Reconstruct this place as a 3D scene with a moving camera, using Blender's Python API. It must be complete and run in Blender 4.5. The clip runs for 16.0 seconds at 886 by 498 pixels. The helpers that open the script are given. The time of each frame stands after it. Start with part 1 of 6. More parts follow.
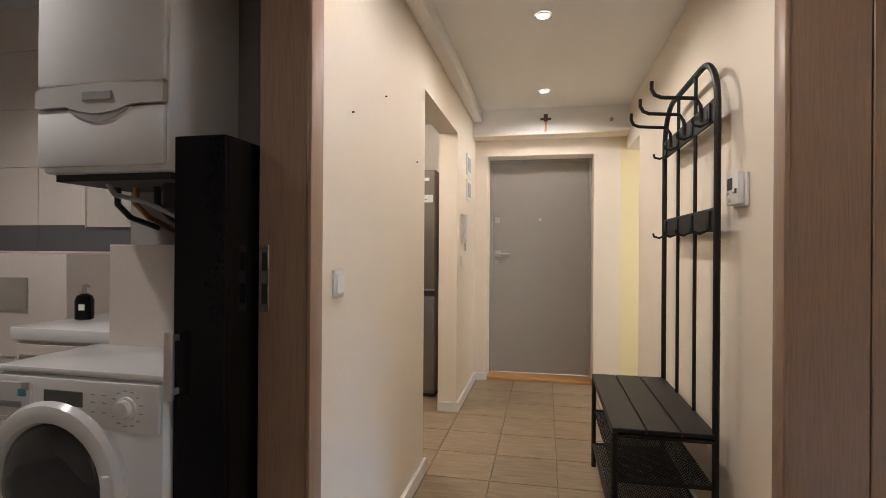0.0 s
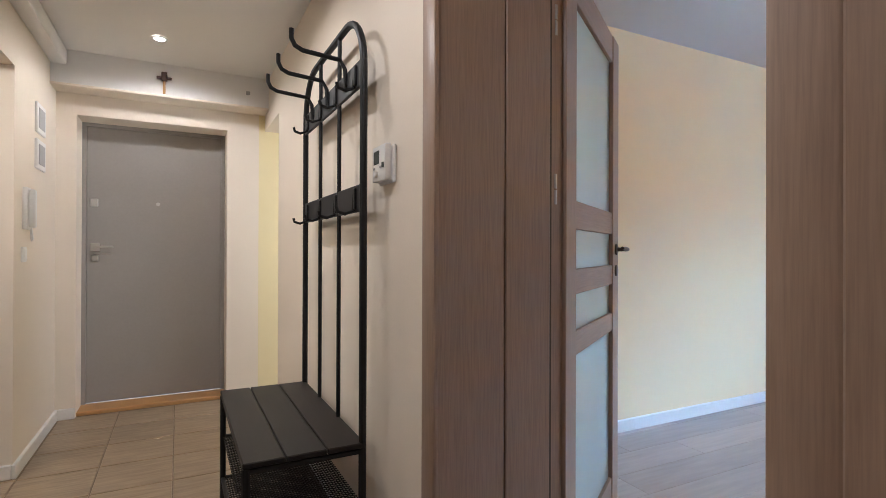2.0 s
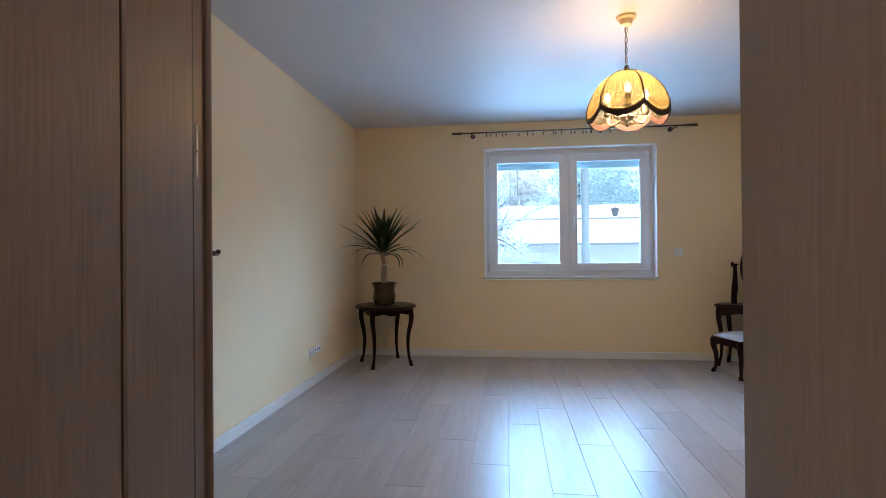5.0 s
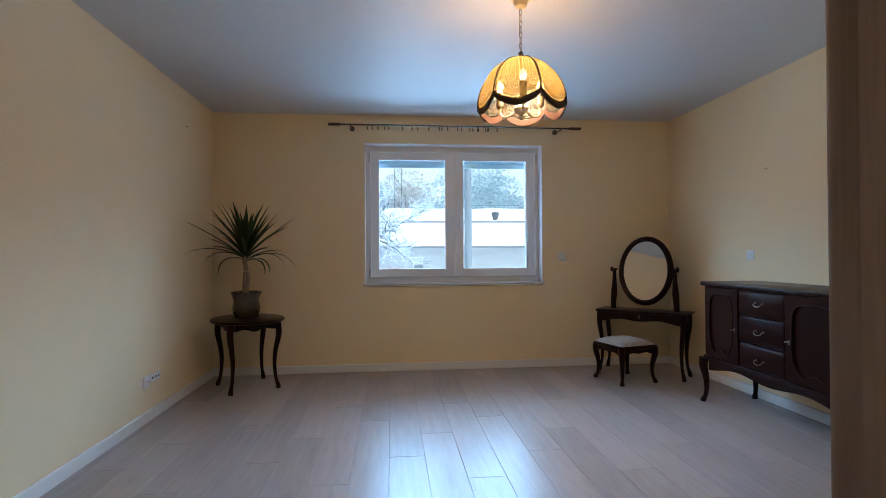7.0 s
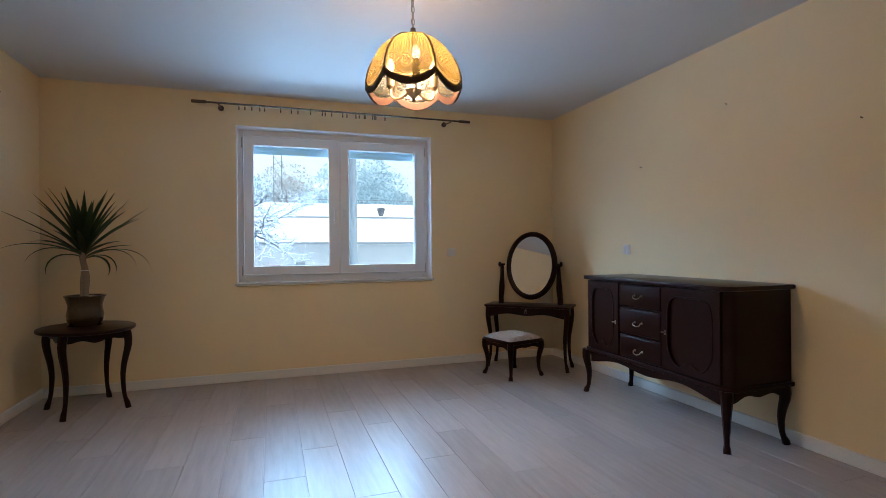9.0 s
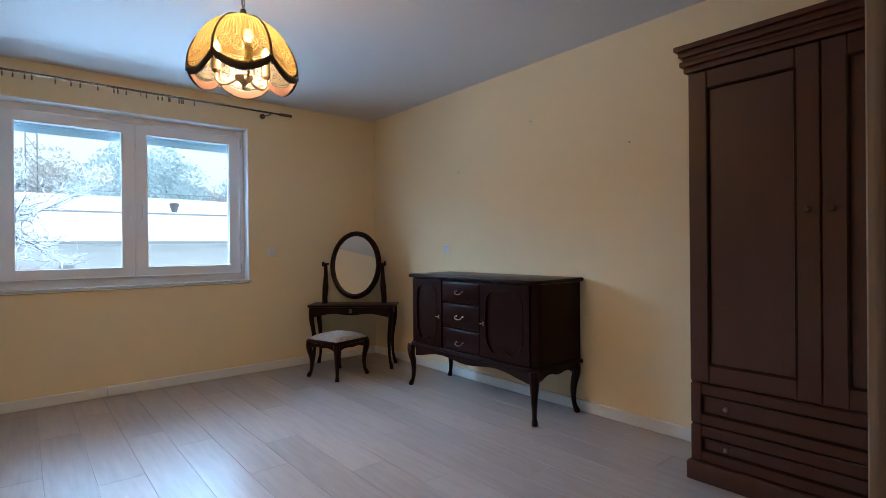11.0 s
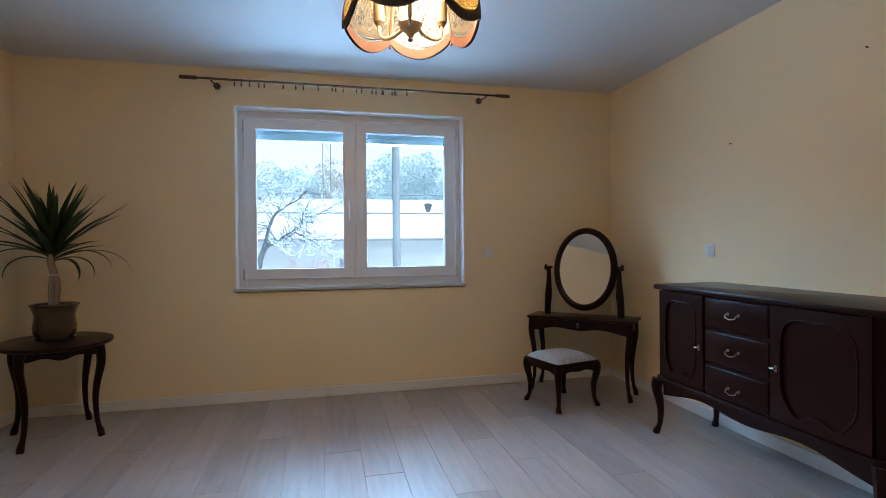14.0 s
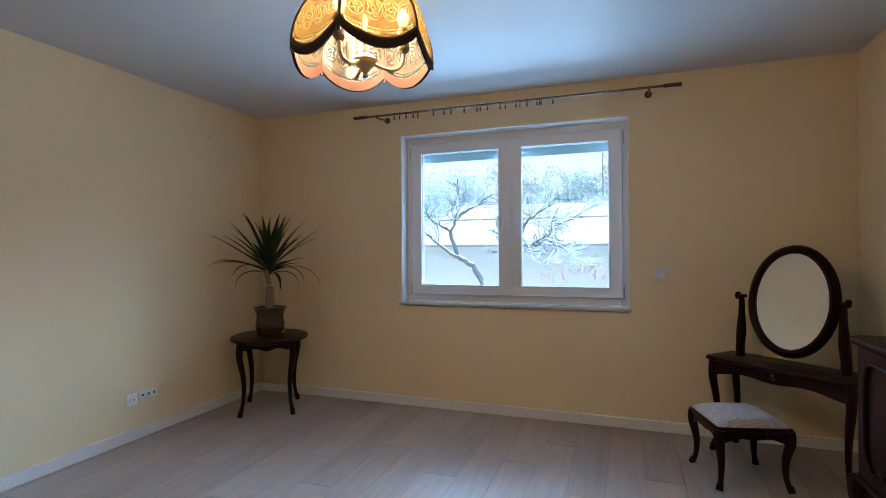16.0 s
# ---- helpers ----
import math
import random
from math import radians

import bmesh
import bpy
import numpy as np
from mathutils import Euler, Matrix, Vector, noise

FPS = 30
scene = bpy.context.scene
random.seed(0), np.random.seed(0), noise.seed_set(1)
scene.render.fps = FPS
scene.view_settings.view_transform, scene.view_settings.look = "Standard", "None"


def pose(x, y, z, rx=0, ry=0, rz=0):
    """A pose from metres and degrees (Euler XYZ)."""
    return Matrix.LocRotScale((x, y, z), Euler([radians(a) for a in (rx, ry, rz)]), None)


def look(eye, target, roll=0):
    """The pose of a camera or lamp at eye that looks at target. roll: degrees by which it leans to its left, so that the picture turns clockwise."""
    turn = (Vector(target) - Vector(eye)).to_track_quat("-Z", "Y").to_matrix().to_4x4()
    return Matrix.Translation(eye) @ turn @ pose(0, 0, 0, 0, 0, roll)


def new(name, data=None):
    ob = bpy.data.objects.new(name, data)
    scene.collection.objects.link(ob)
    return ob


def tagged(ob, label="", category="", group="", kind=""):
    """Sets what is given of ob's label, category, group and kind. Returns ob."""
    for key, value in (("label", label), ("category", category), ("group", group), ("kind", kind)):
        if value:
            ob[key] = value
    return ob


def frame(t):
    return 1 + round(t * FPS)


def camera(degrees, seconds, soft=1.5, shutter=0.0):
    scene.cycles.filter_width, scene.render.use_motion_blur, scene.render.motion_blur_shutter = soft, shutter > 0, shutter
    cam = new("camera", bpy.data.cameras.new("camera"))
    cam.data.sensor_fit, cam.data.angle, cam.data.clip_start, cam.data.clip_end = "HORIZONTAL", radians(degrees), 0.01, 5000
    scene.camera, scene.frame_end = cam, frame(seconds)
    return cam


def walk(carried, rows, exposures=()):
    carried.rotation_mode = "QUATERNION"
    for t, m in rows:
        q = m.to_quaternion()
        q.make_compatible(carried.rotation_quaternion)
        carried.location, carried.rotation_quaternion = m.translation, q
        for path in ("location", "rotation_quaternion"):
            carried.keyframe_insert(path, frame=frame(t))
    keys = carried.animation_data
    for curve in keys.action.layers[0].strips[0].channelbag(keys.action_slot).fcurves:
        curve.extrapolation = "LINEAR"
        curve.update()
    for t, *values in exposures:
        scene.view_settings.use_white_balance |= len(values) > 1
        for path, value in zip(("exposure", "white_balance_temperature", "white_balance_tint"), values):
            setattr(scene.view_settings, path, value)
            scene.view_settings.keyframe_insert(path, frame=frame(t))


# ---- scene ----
cam = camera(82.3, 16.0, soft=0.5)
PATH = [
    (0, (-0.014, 0.266, 1.171), (-0.445, 2.219, 1.173), 0.4),
    (0.5, (-0.016, 0.302, 1.143), (-0.179, 2.295, 1.148), 0.2),
    (1, (-0.02, 0.429, 1.122), (0.136, 2.423, 1.126), 0.3),
    (1.5, (0.004, 0.557, 1.121), (0.511, 2.492, 1.128), 0.3),
    (2, (0.066, 0.718, 1.118), (0.959, 2.508, 1.124), 0.2),
    (2.5, (0.109, 0.869, 1.109), (1.359, 2.43, 1.121), 0.1),
    (3, (0.093, 0.987, 1.118), (1.553, 2.354, 1.124), 0.0),
    (3.5, (0.043, 1.106, 1.135), (1.724, 2.19, 1.144), -0.0),
    (4, (0.058, 1.174, 1.119), (1.923, 1.897, 1.134), -0.4),
    (4.5, (0.137, 1.272, 1.122), (2.082, 1.736, 1.137), -0.6),
    (5, (0.220, 1.378, 1.123), (2.204, 1.630, 1.135), -0.5),
    (5.2, (0.262, 1.404, 1.128), (2.253, 1.595, 1.137), -0.4),
    (7.3, (0.761, 1.335, 1.151), (2.749, 1.109, 1.159), -0.5),
    (7.5, (0.814, 1.307, 1.166), (2.801, 1.076, 1.166), -0.6),
    (8, (0.904, 1.253, 1.157), (2.89, 1.014, 1.161), -0.5),
    (8.5, (0.923, 1.257, 1.176), (2.891, 0.9, 1.165), -0.5),
    (9, (0.925, 1.335, 1.133), (2.819, 0.694, 1.133), -0.5),
    (9.5, (0.908, 1.405, 1.129), (2.698, 0.512, 1.126), -0.6),
    (10, (0.918, 1.49, 1.127), (2.624, 0.447, 1.124), -0.6),
    (10.2, (0.905, 1.487, 1.127), (2.594, 0.417, 1.125), -0.5),
    (11.25, (1.005, 1.44, 1.132), (2.515, 0.128, 1.124), -0.6),
    (12.3, (1.07, 1.35, 1.15), (2.625, 0.092, 1.121), -0.7),
    (12.5, (1.131, 1.337, 1.128), (2.721, 0.124, 1.111), -0.6),
    (13, (1.255, 1.169, 1.125), (3.011, 0.212, 1.109), -0.7),
    (13.5, (1.402, 1.068, 1.129), (3.278, 0.375, 1.114), -0.6),
    (14, (1.617, 0.955, 1.165), (3.567, 0.508, 1.15), -0.5),
    (14.5, (1.689, 0.697, 1.206), (3.686, 0.59, 1.191), -0.6),
    (15, (1.704, 0.414, 1.255), (3.699, 0.548, 1.243), -0.6),
    (15.5, (1.796, 0.122, 1.249), (3.748, 0.555, 1.247), -0.5),
    (16, (1.82, -0.121, 1.285), (3.704, 0.553, 1.285), -0.4),
]
EXPOSURES = [(0.0, 2.3, 5950, 13), (1.0, 2.25, 5700, 13), (2.5, 2.3, 5450, 13), (3.0, 2.3, 5450, 13), (3.5, 2.1, 5500, 12), (4.0, 1.8, 5600, 12), (4.5, 1.65, 5650, 12), (5.0, 1.5, 5700, 12), (7.5, 1.12, 6150, 14), (8.5, 1.18, 6200, 14), (10.0, 1.22, 6250, 14), (12.5, 1.34, 6200, 14), (13.5, 1.22, 6150, 13), (14.5, 1.3, 6000, 12), (16.0, 1.2, 6050, 12)]
walk(cam, [(t, look(eye, target, roll)) for t, eye, target, roll in PATH], EXPOSURES)

# ---- tuned numbers ----
SKY, SPOT_W, PENDANT_W = 0.15, 4.1, 25.0
LEAF_TURN = 34.3
LAMP_SPIN = 10.0
RACK = (0.44, 1.28, 0.575, 0.222, 0.50)   # near post, far post, wall side, front, bench height
SKY_W, SNOW_W = 2750.0, 205.0

# ---- world, daylight, lamps ----
world = bpy.data.worlds.new("world")
scene.world = world
world.use_nodes = True
wn = world.node_tree.nodes
sky = wn.new("ShaderNodeTexSky")
sky.sky_type, sky.sun_disc = "NISHITA", False
sky.sun_elevation, sky.sun_rotation = radians(58), radians(240)
sky.air_density, sky.dust_density, sky.ozone_density = 1.0, 3.0, 1.0
hsv = wn.new("ShaderNodeHueSaturation")
hsv.inputs["Saturation"].default_value = 0.28
world.node_tree.links.new(sky.outputs[0], hsv.inputs["Color"])
world.node_tree.links.new(hsv.outputs[0], wn["Background"].inputs[0])
wn["Background"].inputs[1].default_value = SKY

sun = new("sun", bpy.data.lights.new("sun", "SUN"))
sun.data.energy, sun.data.angle, sun.data.color = 0.5, radians(25), (1.0, 0.97, 0.92)
sun.matrix_world = look((0, 0, 30), (16, 9, 0))


def lamp(name, kind, where, energy, color, target=None, size=0.05, spot=120, blend=0.6):
    ob = new(name, bpy.data.lights.new(name, kind))
    ob.data.energy, ob.data.color = energy, color
    if kind == "SPOT":
        ob.data.spot_size, ob.data.spot_blend, ob.data.shadow_soft_size = radians(spot), blend, size
    elif kind == "POINT":
        ob.data.shadow_soft_size = size
    else:
        ob.data.size = size
    ob.matrix_world = look(where, target) if target else pose(*where)
    return ob


# the hall stands about one degree askew to the room
HALL = pose(0, 1.85, 0, 0, 0, 1.05)


def hall_point(u, v, z):
    return tuple(HALL @ Vector((u, v, z)))


WARM = (1.0, 0.88, 0.74)
HALL_CEIL = 2.38
for u, v, watts in ((-0.06, 1.07, SPOT_W), (-0.06, 2.33, SPOT_W), (-0.06, -0.19, 1.1 * SPOT_W), (-0.06, -1.45, 0.3 * SPOT_W)):
    p = hall_point(u, v, HALL_CEIL - 0.035)
    lamp("downlight_bulb", "SPOT", p, watts, WARM, (p[0], p[1], 0), 0.03, 166, 0.5)
lamp("bathroom_bulb", "SPOT", (-2.05, 1.25, 2.36), 9.0, (1.0, 0.88, 0.76), (-2.05, 1.25, 0), 0.04, 150, 0.7)
lamp("kitchen_bulb", "POINT", (-1.6, 3.2, 2.2), 8, (1.0, 0.85, 0.66), size=0.1)
lamp("side_room_daylight", "AREA", (2.2, 4.0, 1.5), 5, (1.0, 0.97, 0.9), (0.7, 4.6, 1.2), 1.0)
# daylight from the overcast sky and from the snow below, gathered for the window
for name, where, target, watts, w, h in (("sky_light", (13.0, 1.5, 5.4), (5.8, 0.7, 1.6), SKY_W, 24.0, 4.0), ("snow_light", (9.0, 0.9, -0.55), (5.8, 0.7, 1.6), SNOW_W, 7.0, 2.0)):
    day = lamp(name, "AREA", where, watts, (0.43, 0.69, 1.0), target, w)
    day.data.shape, day.data.size_y = "RECTANGLE", h
LAMP_X, LAMP_Y = 3.30, 0.675
lamp("pendant_bulbs", "POINT", (LAMP_X, LAMP_Y, 2.06), PENDANT_W, (1.0, 0.70, 0.39), size=0.12)

# ---- materials ----
def node(nt, kind, **kw):
    n = nt.nodes.new(kind)
    for k, v in kw.items():
        n.inputs[k].default_value = v
    return n


def material(name, color, rough=0.5, metal=0.0, vary=0.12, scale=3.0, grain=0.06, grain_scale=60.0, bump=0.05, stretch=(1, 1, 1), each=0.0, coat=0.0, spec=0.5, color2=None, mix_low=0.45, mix_high=0.6):
    """Principled surface with a broad stain noise, a fine grain, roughness wear and bump; each: change from piece to piece."""
    m = bpy.data.materials.new(name)
    m.use_nodes = True
    nt = m.node_tree
    L = nt.links.new
    p = nt.nodes["Principled BSDF"]
    p.inputs["Metallic"].default_value = metal
    p.inputs["Coat Weight"].default_value = coat
    p.inputs["Specular IOR Level"].default_value = spec
    co = nt.nodes.new("ShaderNodeTexCoord")
    mp = node(nt, "ShaderNodeMapping", Scale=stretch)
    L(co.outputs["Object"], mp.inputs["Vector"])
    vec = mp.outputs[0]
    info = nt.nodes.new("ShaderNodeObjectInfo")
    if each:
        add = nt.nodes.new("ShaderNodeVectorMath")
        add.operation = "ADD"
        off = nt.nodes.new("ShaderNodeVectorMath")
        off.operation = "SCALE"
        off.inputs[0].default_value = (7.3, 11.1, 3.7)
        L(info.outputs["Random"], off.inputs["Scale"])
        L(vec, add.inputs[0])
        L(off.outputs[0], add.inputs[1])
        vec = add.outputs[0]
    big = node(nt, "ShaderNodeTexNoise", Scale=scale, Detail=4.0, Roughness=0.6)
    fine = node(nt, "ShaderNodeTexNoise", Scale=grain_scale, Detail=3.0, Roughness=0.6)
    L(vec, big.inputs["Vector"])
    L(vec, fine.inputs["Vector"])
    base = nt.nodes.new("ShaderNodeRGB")
    base.outputs[0].default_value = (*color, 1)
    col = base.outputs[0]
    if color2:
        ramp = nt.nodes.new("ShaderNodeValToRGB")
        ramp.color_ramp.elements[0].position, ramp.color_ramp.elements[1].position = mix_low, mix_high
        ramp.color_ramp.elements[0].color, ramp.color_ramp.elements[1].color = (*color, 1), (*color2, 1)
        L(fine.outputs["Fac"], ramp.inputs["Fac"])
        col = ramp.outputs[0]

    def maths(op, a, b):
        n = nt.nodes.new("ShaderNodeMath")
        n.operation = op
        for i, s in enumerate((a, b)):
            if isinstance(s, (int, float)):
                n.inputs[i].default_value = s
            else:
                L(s, n.inputs[i])
        return n.outputs[0]

    val = maths("ADD", maths("MULTIPLY", maths("SUBTRACT", big.outputs["Fac"], 0.5), 2 * vary), 1.0)
    val = maths("ADD", val, maths("MULTIPLY", maths("SUBTRACT", fine.outputs["Fac"], 0.5), 2 * grain))
    if each:
        val = maths("ADD", val, maths("MULTIPLY", maths("SUBTRACT", info.outputs["Random"], 0.5), 2 * each))
    hs = nt.nodes.new("ShaderNodeHueSaturation")
    L(val, hs.inputs["Value"])
    L(col, hs.inputs["Color"])
    L(hs.outputs[0], p.inputs["Base Color"])
    if vary:
        L(maths("ADD", maths("MULTIPLY", maths("SUBTRACT", big.outputs["Fac"], 0.5), 0.25 * rough), rough), p.inputs["Roughness"])
    else:
        p.inputs["Roughness"].default_value = rough
    if bump:
        b = node(nt, "ShaderNodeBump", Strength=bump, Distance=0.004)
        L(fine.outputs["Fac"], b.inputs["Height"])
        L(b.outputs[0], p.inputs["Normal"])
    return m


def glass_material(name, color, rough=0.0, ior=1.45):
    m = bpy.data.materials.new(name)
    m.use_nodes = True
    p = m.node_tree.nodes["Principled BSDF"]
    p.inputs["Base Color"].default_value = (*color, 1)
    p.inputs["Roughness"].default_value = rough
    p.inputs["Transmission Weight"].default_value = 1.0
    p.inputs["IOR"].default_value = ior
    return m


def glowing(name, color, strength):
    m = bpy.data.materials.new(name)
    m.use_nodes = True
    p = m.node_tree.nodes["Principled BSDF"]
    p.inputs["Base Color"].default_value = (*color, 1)
    p.inputs["Emission Color"].default_value = (*color, 1)
    p.inputs["Emission Strength"].default_value = strength
    return m


M = {}
M["yellow"] = material("yellow_wall_paint", (0.85, 0.69, 0.44), 0.85, vary=0.05, scale=1.3, grain=0.03, grain_scale=140, bump=0.12, spec=0.25)
M["lime"] = material("lime_yellow_paint", (0.80, 0.71, 0.44), 0.85, vary=0.05, scale=1.3, grain=0.03, grain_scale=140, bump=0.1, spec=0.25)
M["shutter"] = material("pale_blue_grey_slat", (0.60, 0.70, 0.74), 0.5, vary=0.04)
M["cream"] = material("cream_wall_paint", (0.80, 0.72, 0.61), 0.8, vary=0.05, scale=1.5, grain=0.03, grain_scale=140, bump=0.12, spec=0.3)
M["white"] = material("white_wall_paint", (0.80, 0.79, 0.77), 0.8, vary=0.03, scale=1.5, grain=0.02, grain_scale=140, bump=0.08, spec=0.3)
# lighter copy of the wall white, with daylight on the reveal put into it
M["reveal"] = material("daylit_white_paint", (0.88, 0.88, 0.88), 0.6, vary=0.02, scale=1.5, grain=0.01, grain_scale=140, bump=0.04, spec=0.4)
M["satin_grey"] = material("satin_grey_plastic", (0.56, 0.545, 0.53), 0.32, vary=0.03, grain=0.01)
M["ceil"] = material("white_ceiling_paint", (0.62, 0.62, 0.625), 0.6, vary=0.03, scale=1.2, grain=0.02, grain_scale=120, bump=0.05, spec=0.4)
M["plank"] = material("pale_laminate", (0.37, 0.318, 0.294), 0.31, vary=0.10, scale=1.6, grain=0.24, grain_scale=7, bump=0.0, stretch=(0.45, 5, 5), each=0.10, spec=0.42)
M["joint"] = material("dark_joint", (0.16, 0.14, 0.12), 0.8)
M["tile"] = material("wood_look_tile", (0.31, 0.235, 0.155), 0.33, vary=0.16, scale=3.0, grain=0.6, grain_scale=9, bump=0.03, stretch=(0.7, 7, 7), each=0.08)
M["grout"] = material("tan_grout", (0.24, 0.195, 0.15), 0.9)
M["skirt"] = material("white_skirting", (0.78, 0.76, 0.73), 0.45, vary=0.03)
M["frame_wood"] = material("greige_wood_film", (0.31, 0.209, 0.147), 0.42, vary=0.12, scale=2.0, grain=0.32, grain_scale=34, bump=0.03, stretch=(6, 6, 0.25))
M["frame_across"] = material("greige_wood_film_across", (0.31, 0.209, 0.147), 0.42, vary=0.12, scale=2.0, grain=0.32, grain_scale=34, bump=0.03, stretch=(0.25, 6, 6))
M["milk"] = glass_material("frosted_glass", (0.85, 0.95, 0.92), 0.55)
M["clear"] = glass_material("clear_glass", (0.70, 0.91, 0.97), 0.0, 1.18)
M["pvc"] = material("white_pvc", (0.82, 0.83, 0.85), 0.3, vary=0.02, grain=0.01)
M["plastic"] = material("white_plastic", (0.80, 0.79, 0.76), 0.35, vary=0.02, grain=0.01)
M["grey_plastic"] = material("grey_plastic", (0.35, 0.35, 0.35), 0.4)
M["lcd"] = material("lcd", (0.10, 0.11, 0.10), 0.2)
M["mahogany"] = material("dark_mahogany", (0.0145, 0.0036, 0.0029), 0.30, vary=0.25, scale=2.0, grain=0.3, grain_scale=22, bump=0.03, stretch=(1.5, 8, 8), coat=0.03, spec=0.13)
M["mahogany_up"] = material("dark_mahogany_upright", (0.0145, 0.0036, 0.0029), 0.30, vary=0.25, scale=2.0, grain=0.3, grain_scale=22, bump=0.03, stretch=(8, 8, 0.8), coat=0.03, spec=0.13)
M["walnut"] = material("brown_wardrobe_wood", (0.056, 0.0135, 0.0075), 0.30, vary=0.2, scale=2.0, grain=0.3, grain_scale=22, bump=0.03, stretch=(8, 8, 0.8), coat=0.2)
M["walnut_panel"] = material("brown_wardrobe_panel", (0.062, 0.0185, 0.0125), 0.40, vary=0.2, scale=2.0, grain=0.25, grain_scale=22, bump=0.03, stretch=(8, 8, 0.8))
M["brass"] = material("worn_brass", (0.34, 0.29, 0.23), 0.32, metal=1.0)
M["steel"] = material("brushed_steel", (0.55, 0.54, 0.52), 0.32, metal=1.0)
M["bright_metal"] = material("satin_chrome", (0.80, 0.79, 0.77), 0.42, metal=1.0)
M["chrome"] = material("chrome", (0.75, 0.75, 0.76), 0.12, metal=1.0)
M["rod_steel"] = material("dull_dark_steel", (0.20, 0.18, 0.16), 0.26, metal=1.0)
M["bronze"] = material("dark_bronze", (0.10, 0.08, 0.06), 0.4, metal=0.8)
M["black"] = material("black_metal", (0.010, 0.010, 0.011), 0.5, vary=0.15, spec=0.3)
M["black_wood"] = material("black_brown_board", (0.012, 0.010, 0.010), 0.45, spec=0.35, vary=0.2, grain=0.2, stretch=(6, 0.5, 6))
M["door_grey"] = material("grey_door_skin", (0.33, 0.31, 0.285), 0.45, vary=0.05, grain=0.05)
M["oak"] = material("orange_oak", (0.50, 0.27, 0.10), 0.45, vary=0.15, stretch=(0.5, 6, 6))
M["cushion"] = material("cream_striped_fabric", (0.34, 0.28, 0.26), 0.95, vary=0.1, grain=0.25, grain_scale=40, bump=0.3, stretch=(9, 1, 1), color2=(0.46, 0.41, 0.38))
M["mirror"] = material("mirror_silver", (0.88, 0.88, 0.87), 0.01, metal=1.0, vary=0.0, grain=0.0, bump=0.0)
M["pot"] = material("bronze_glazed_ceramic", (0.055, 0.036, 0.018), 0.22, vary=0.4, scale=6, grain=0.3, coat=0.4)
M["soil"] = material("soil", (0.035, 0.025, 0.018), 0.95, bump=0.6)
M["trunk"] = material("pale_cane_bark", (0.30, 0.22, 0.15), 0.85, vary=0.3, scale=9, grain=0.3, bump=0.5, stretch=(1, 1, 3))
M["leaf"] = material("dracaena_leaf", (0.045, 0.085, 0.030), 0.38, vary=0.3, scale=7, grain=0.2, grain_scale=30)
M["enamel"] = material("white_enamel", (0.80, 0.80, 0.80), 0.2, vary=0.02, grain=0.01, coat=0.3)
M["gloss_black"] = material("gloss_black_board", (0.006, 0.006, 0.007), 0.12, vary=0.1, spec=0.2)
M["bath_tile"] = material("cream_bath_tile", (0.68, 0.62, 0.56), 0.25, vary=0.05, each=0.02)
M["bath_dark"] = material("dark_bath_tile", (0.10, 0.10, 0.11), 0.25)
M["bath_grey"] = material("grey_bath_paint", (0.30, 0.28, 0.26), 0.7)
M["tile_grey"] = material("grey_floor_tile", (0.30, 0.29, 0.28), 0.4)
M["dark_rubber"] = material("dark_rubber", (0.015, 0.015, 0.015), 0.6)
M["smoke_glass"] = material("smoked_drum_glass", (0.02, 0.02, 0.022), 0.06, coat=0.5)
M["copper"] = material("copper_pipe", (0.45, 0.22, 0.12), 0.4, metal=1.0)
M["inox"] = material("dark_inox", (0.22, 0.205, 0.185), 0.36, metal=0.7, vary=0.05, stretch=(1, 1, 8))
M["blue"] = material("blue_print", (0.10, 0.28, 0.42), 0.5)
M["paper"] = material("paper", (0.8, 0.8, 0.8), 0.8)
M["ink"] = material("ink", (0.03, 0.03, 0.03), 0.7)
M["red_wood"] = material("dark_cross_wood", (0.07, 0.03, 0.02), 0.5)
M["snow"] = material("snow", (0.88, 0.89, 0.92), 0.8, vary=0.05, scale=0.6, grain=0.06, grain_scale=9, bump=0.5)
M["sill"] = material("grey_stone_sill", (0.50, 0.49, 0.48), 0.3, vary=0.1, scale=8, grain=0.2, grain_scale=60)
M["plaster"] = material("weathered_plaster", (0.46, 0.46, 0.46), 0.9, vary=0.15, scale=0.5, grain=0.08, grain_scale=8, bump=0.2)
M["bark"] = material("wet_bark", (0.10, 0.095, 0.095), 0.85, vary=0.3, scale=6, bump=0.5)
M["concrete"] = material("concrete", (0.22, 0.23, 0.24), 0.85, vary=0.15)
M["graffiti"] = material("red_spray_paint", (0.55, 0.27, 0.31), 0.8)


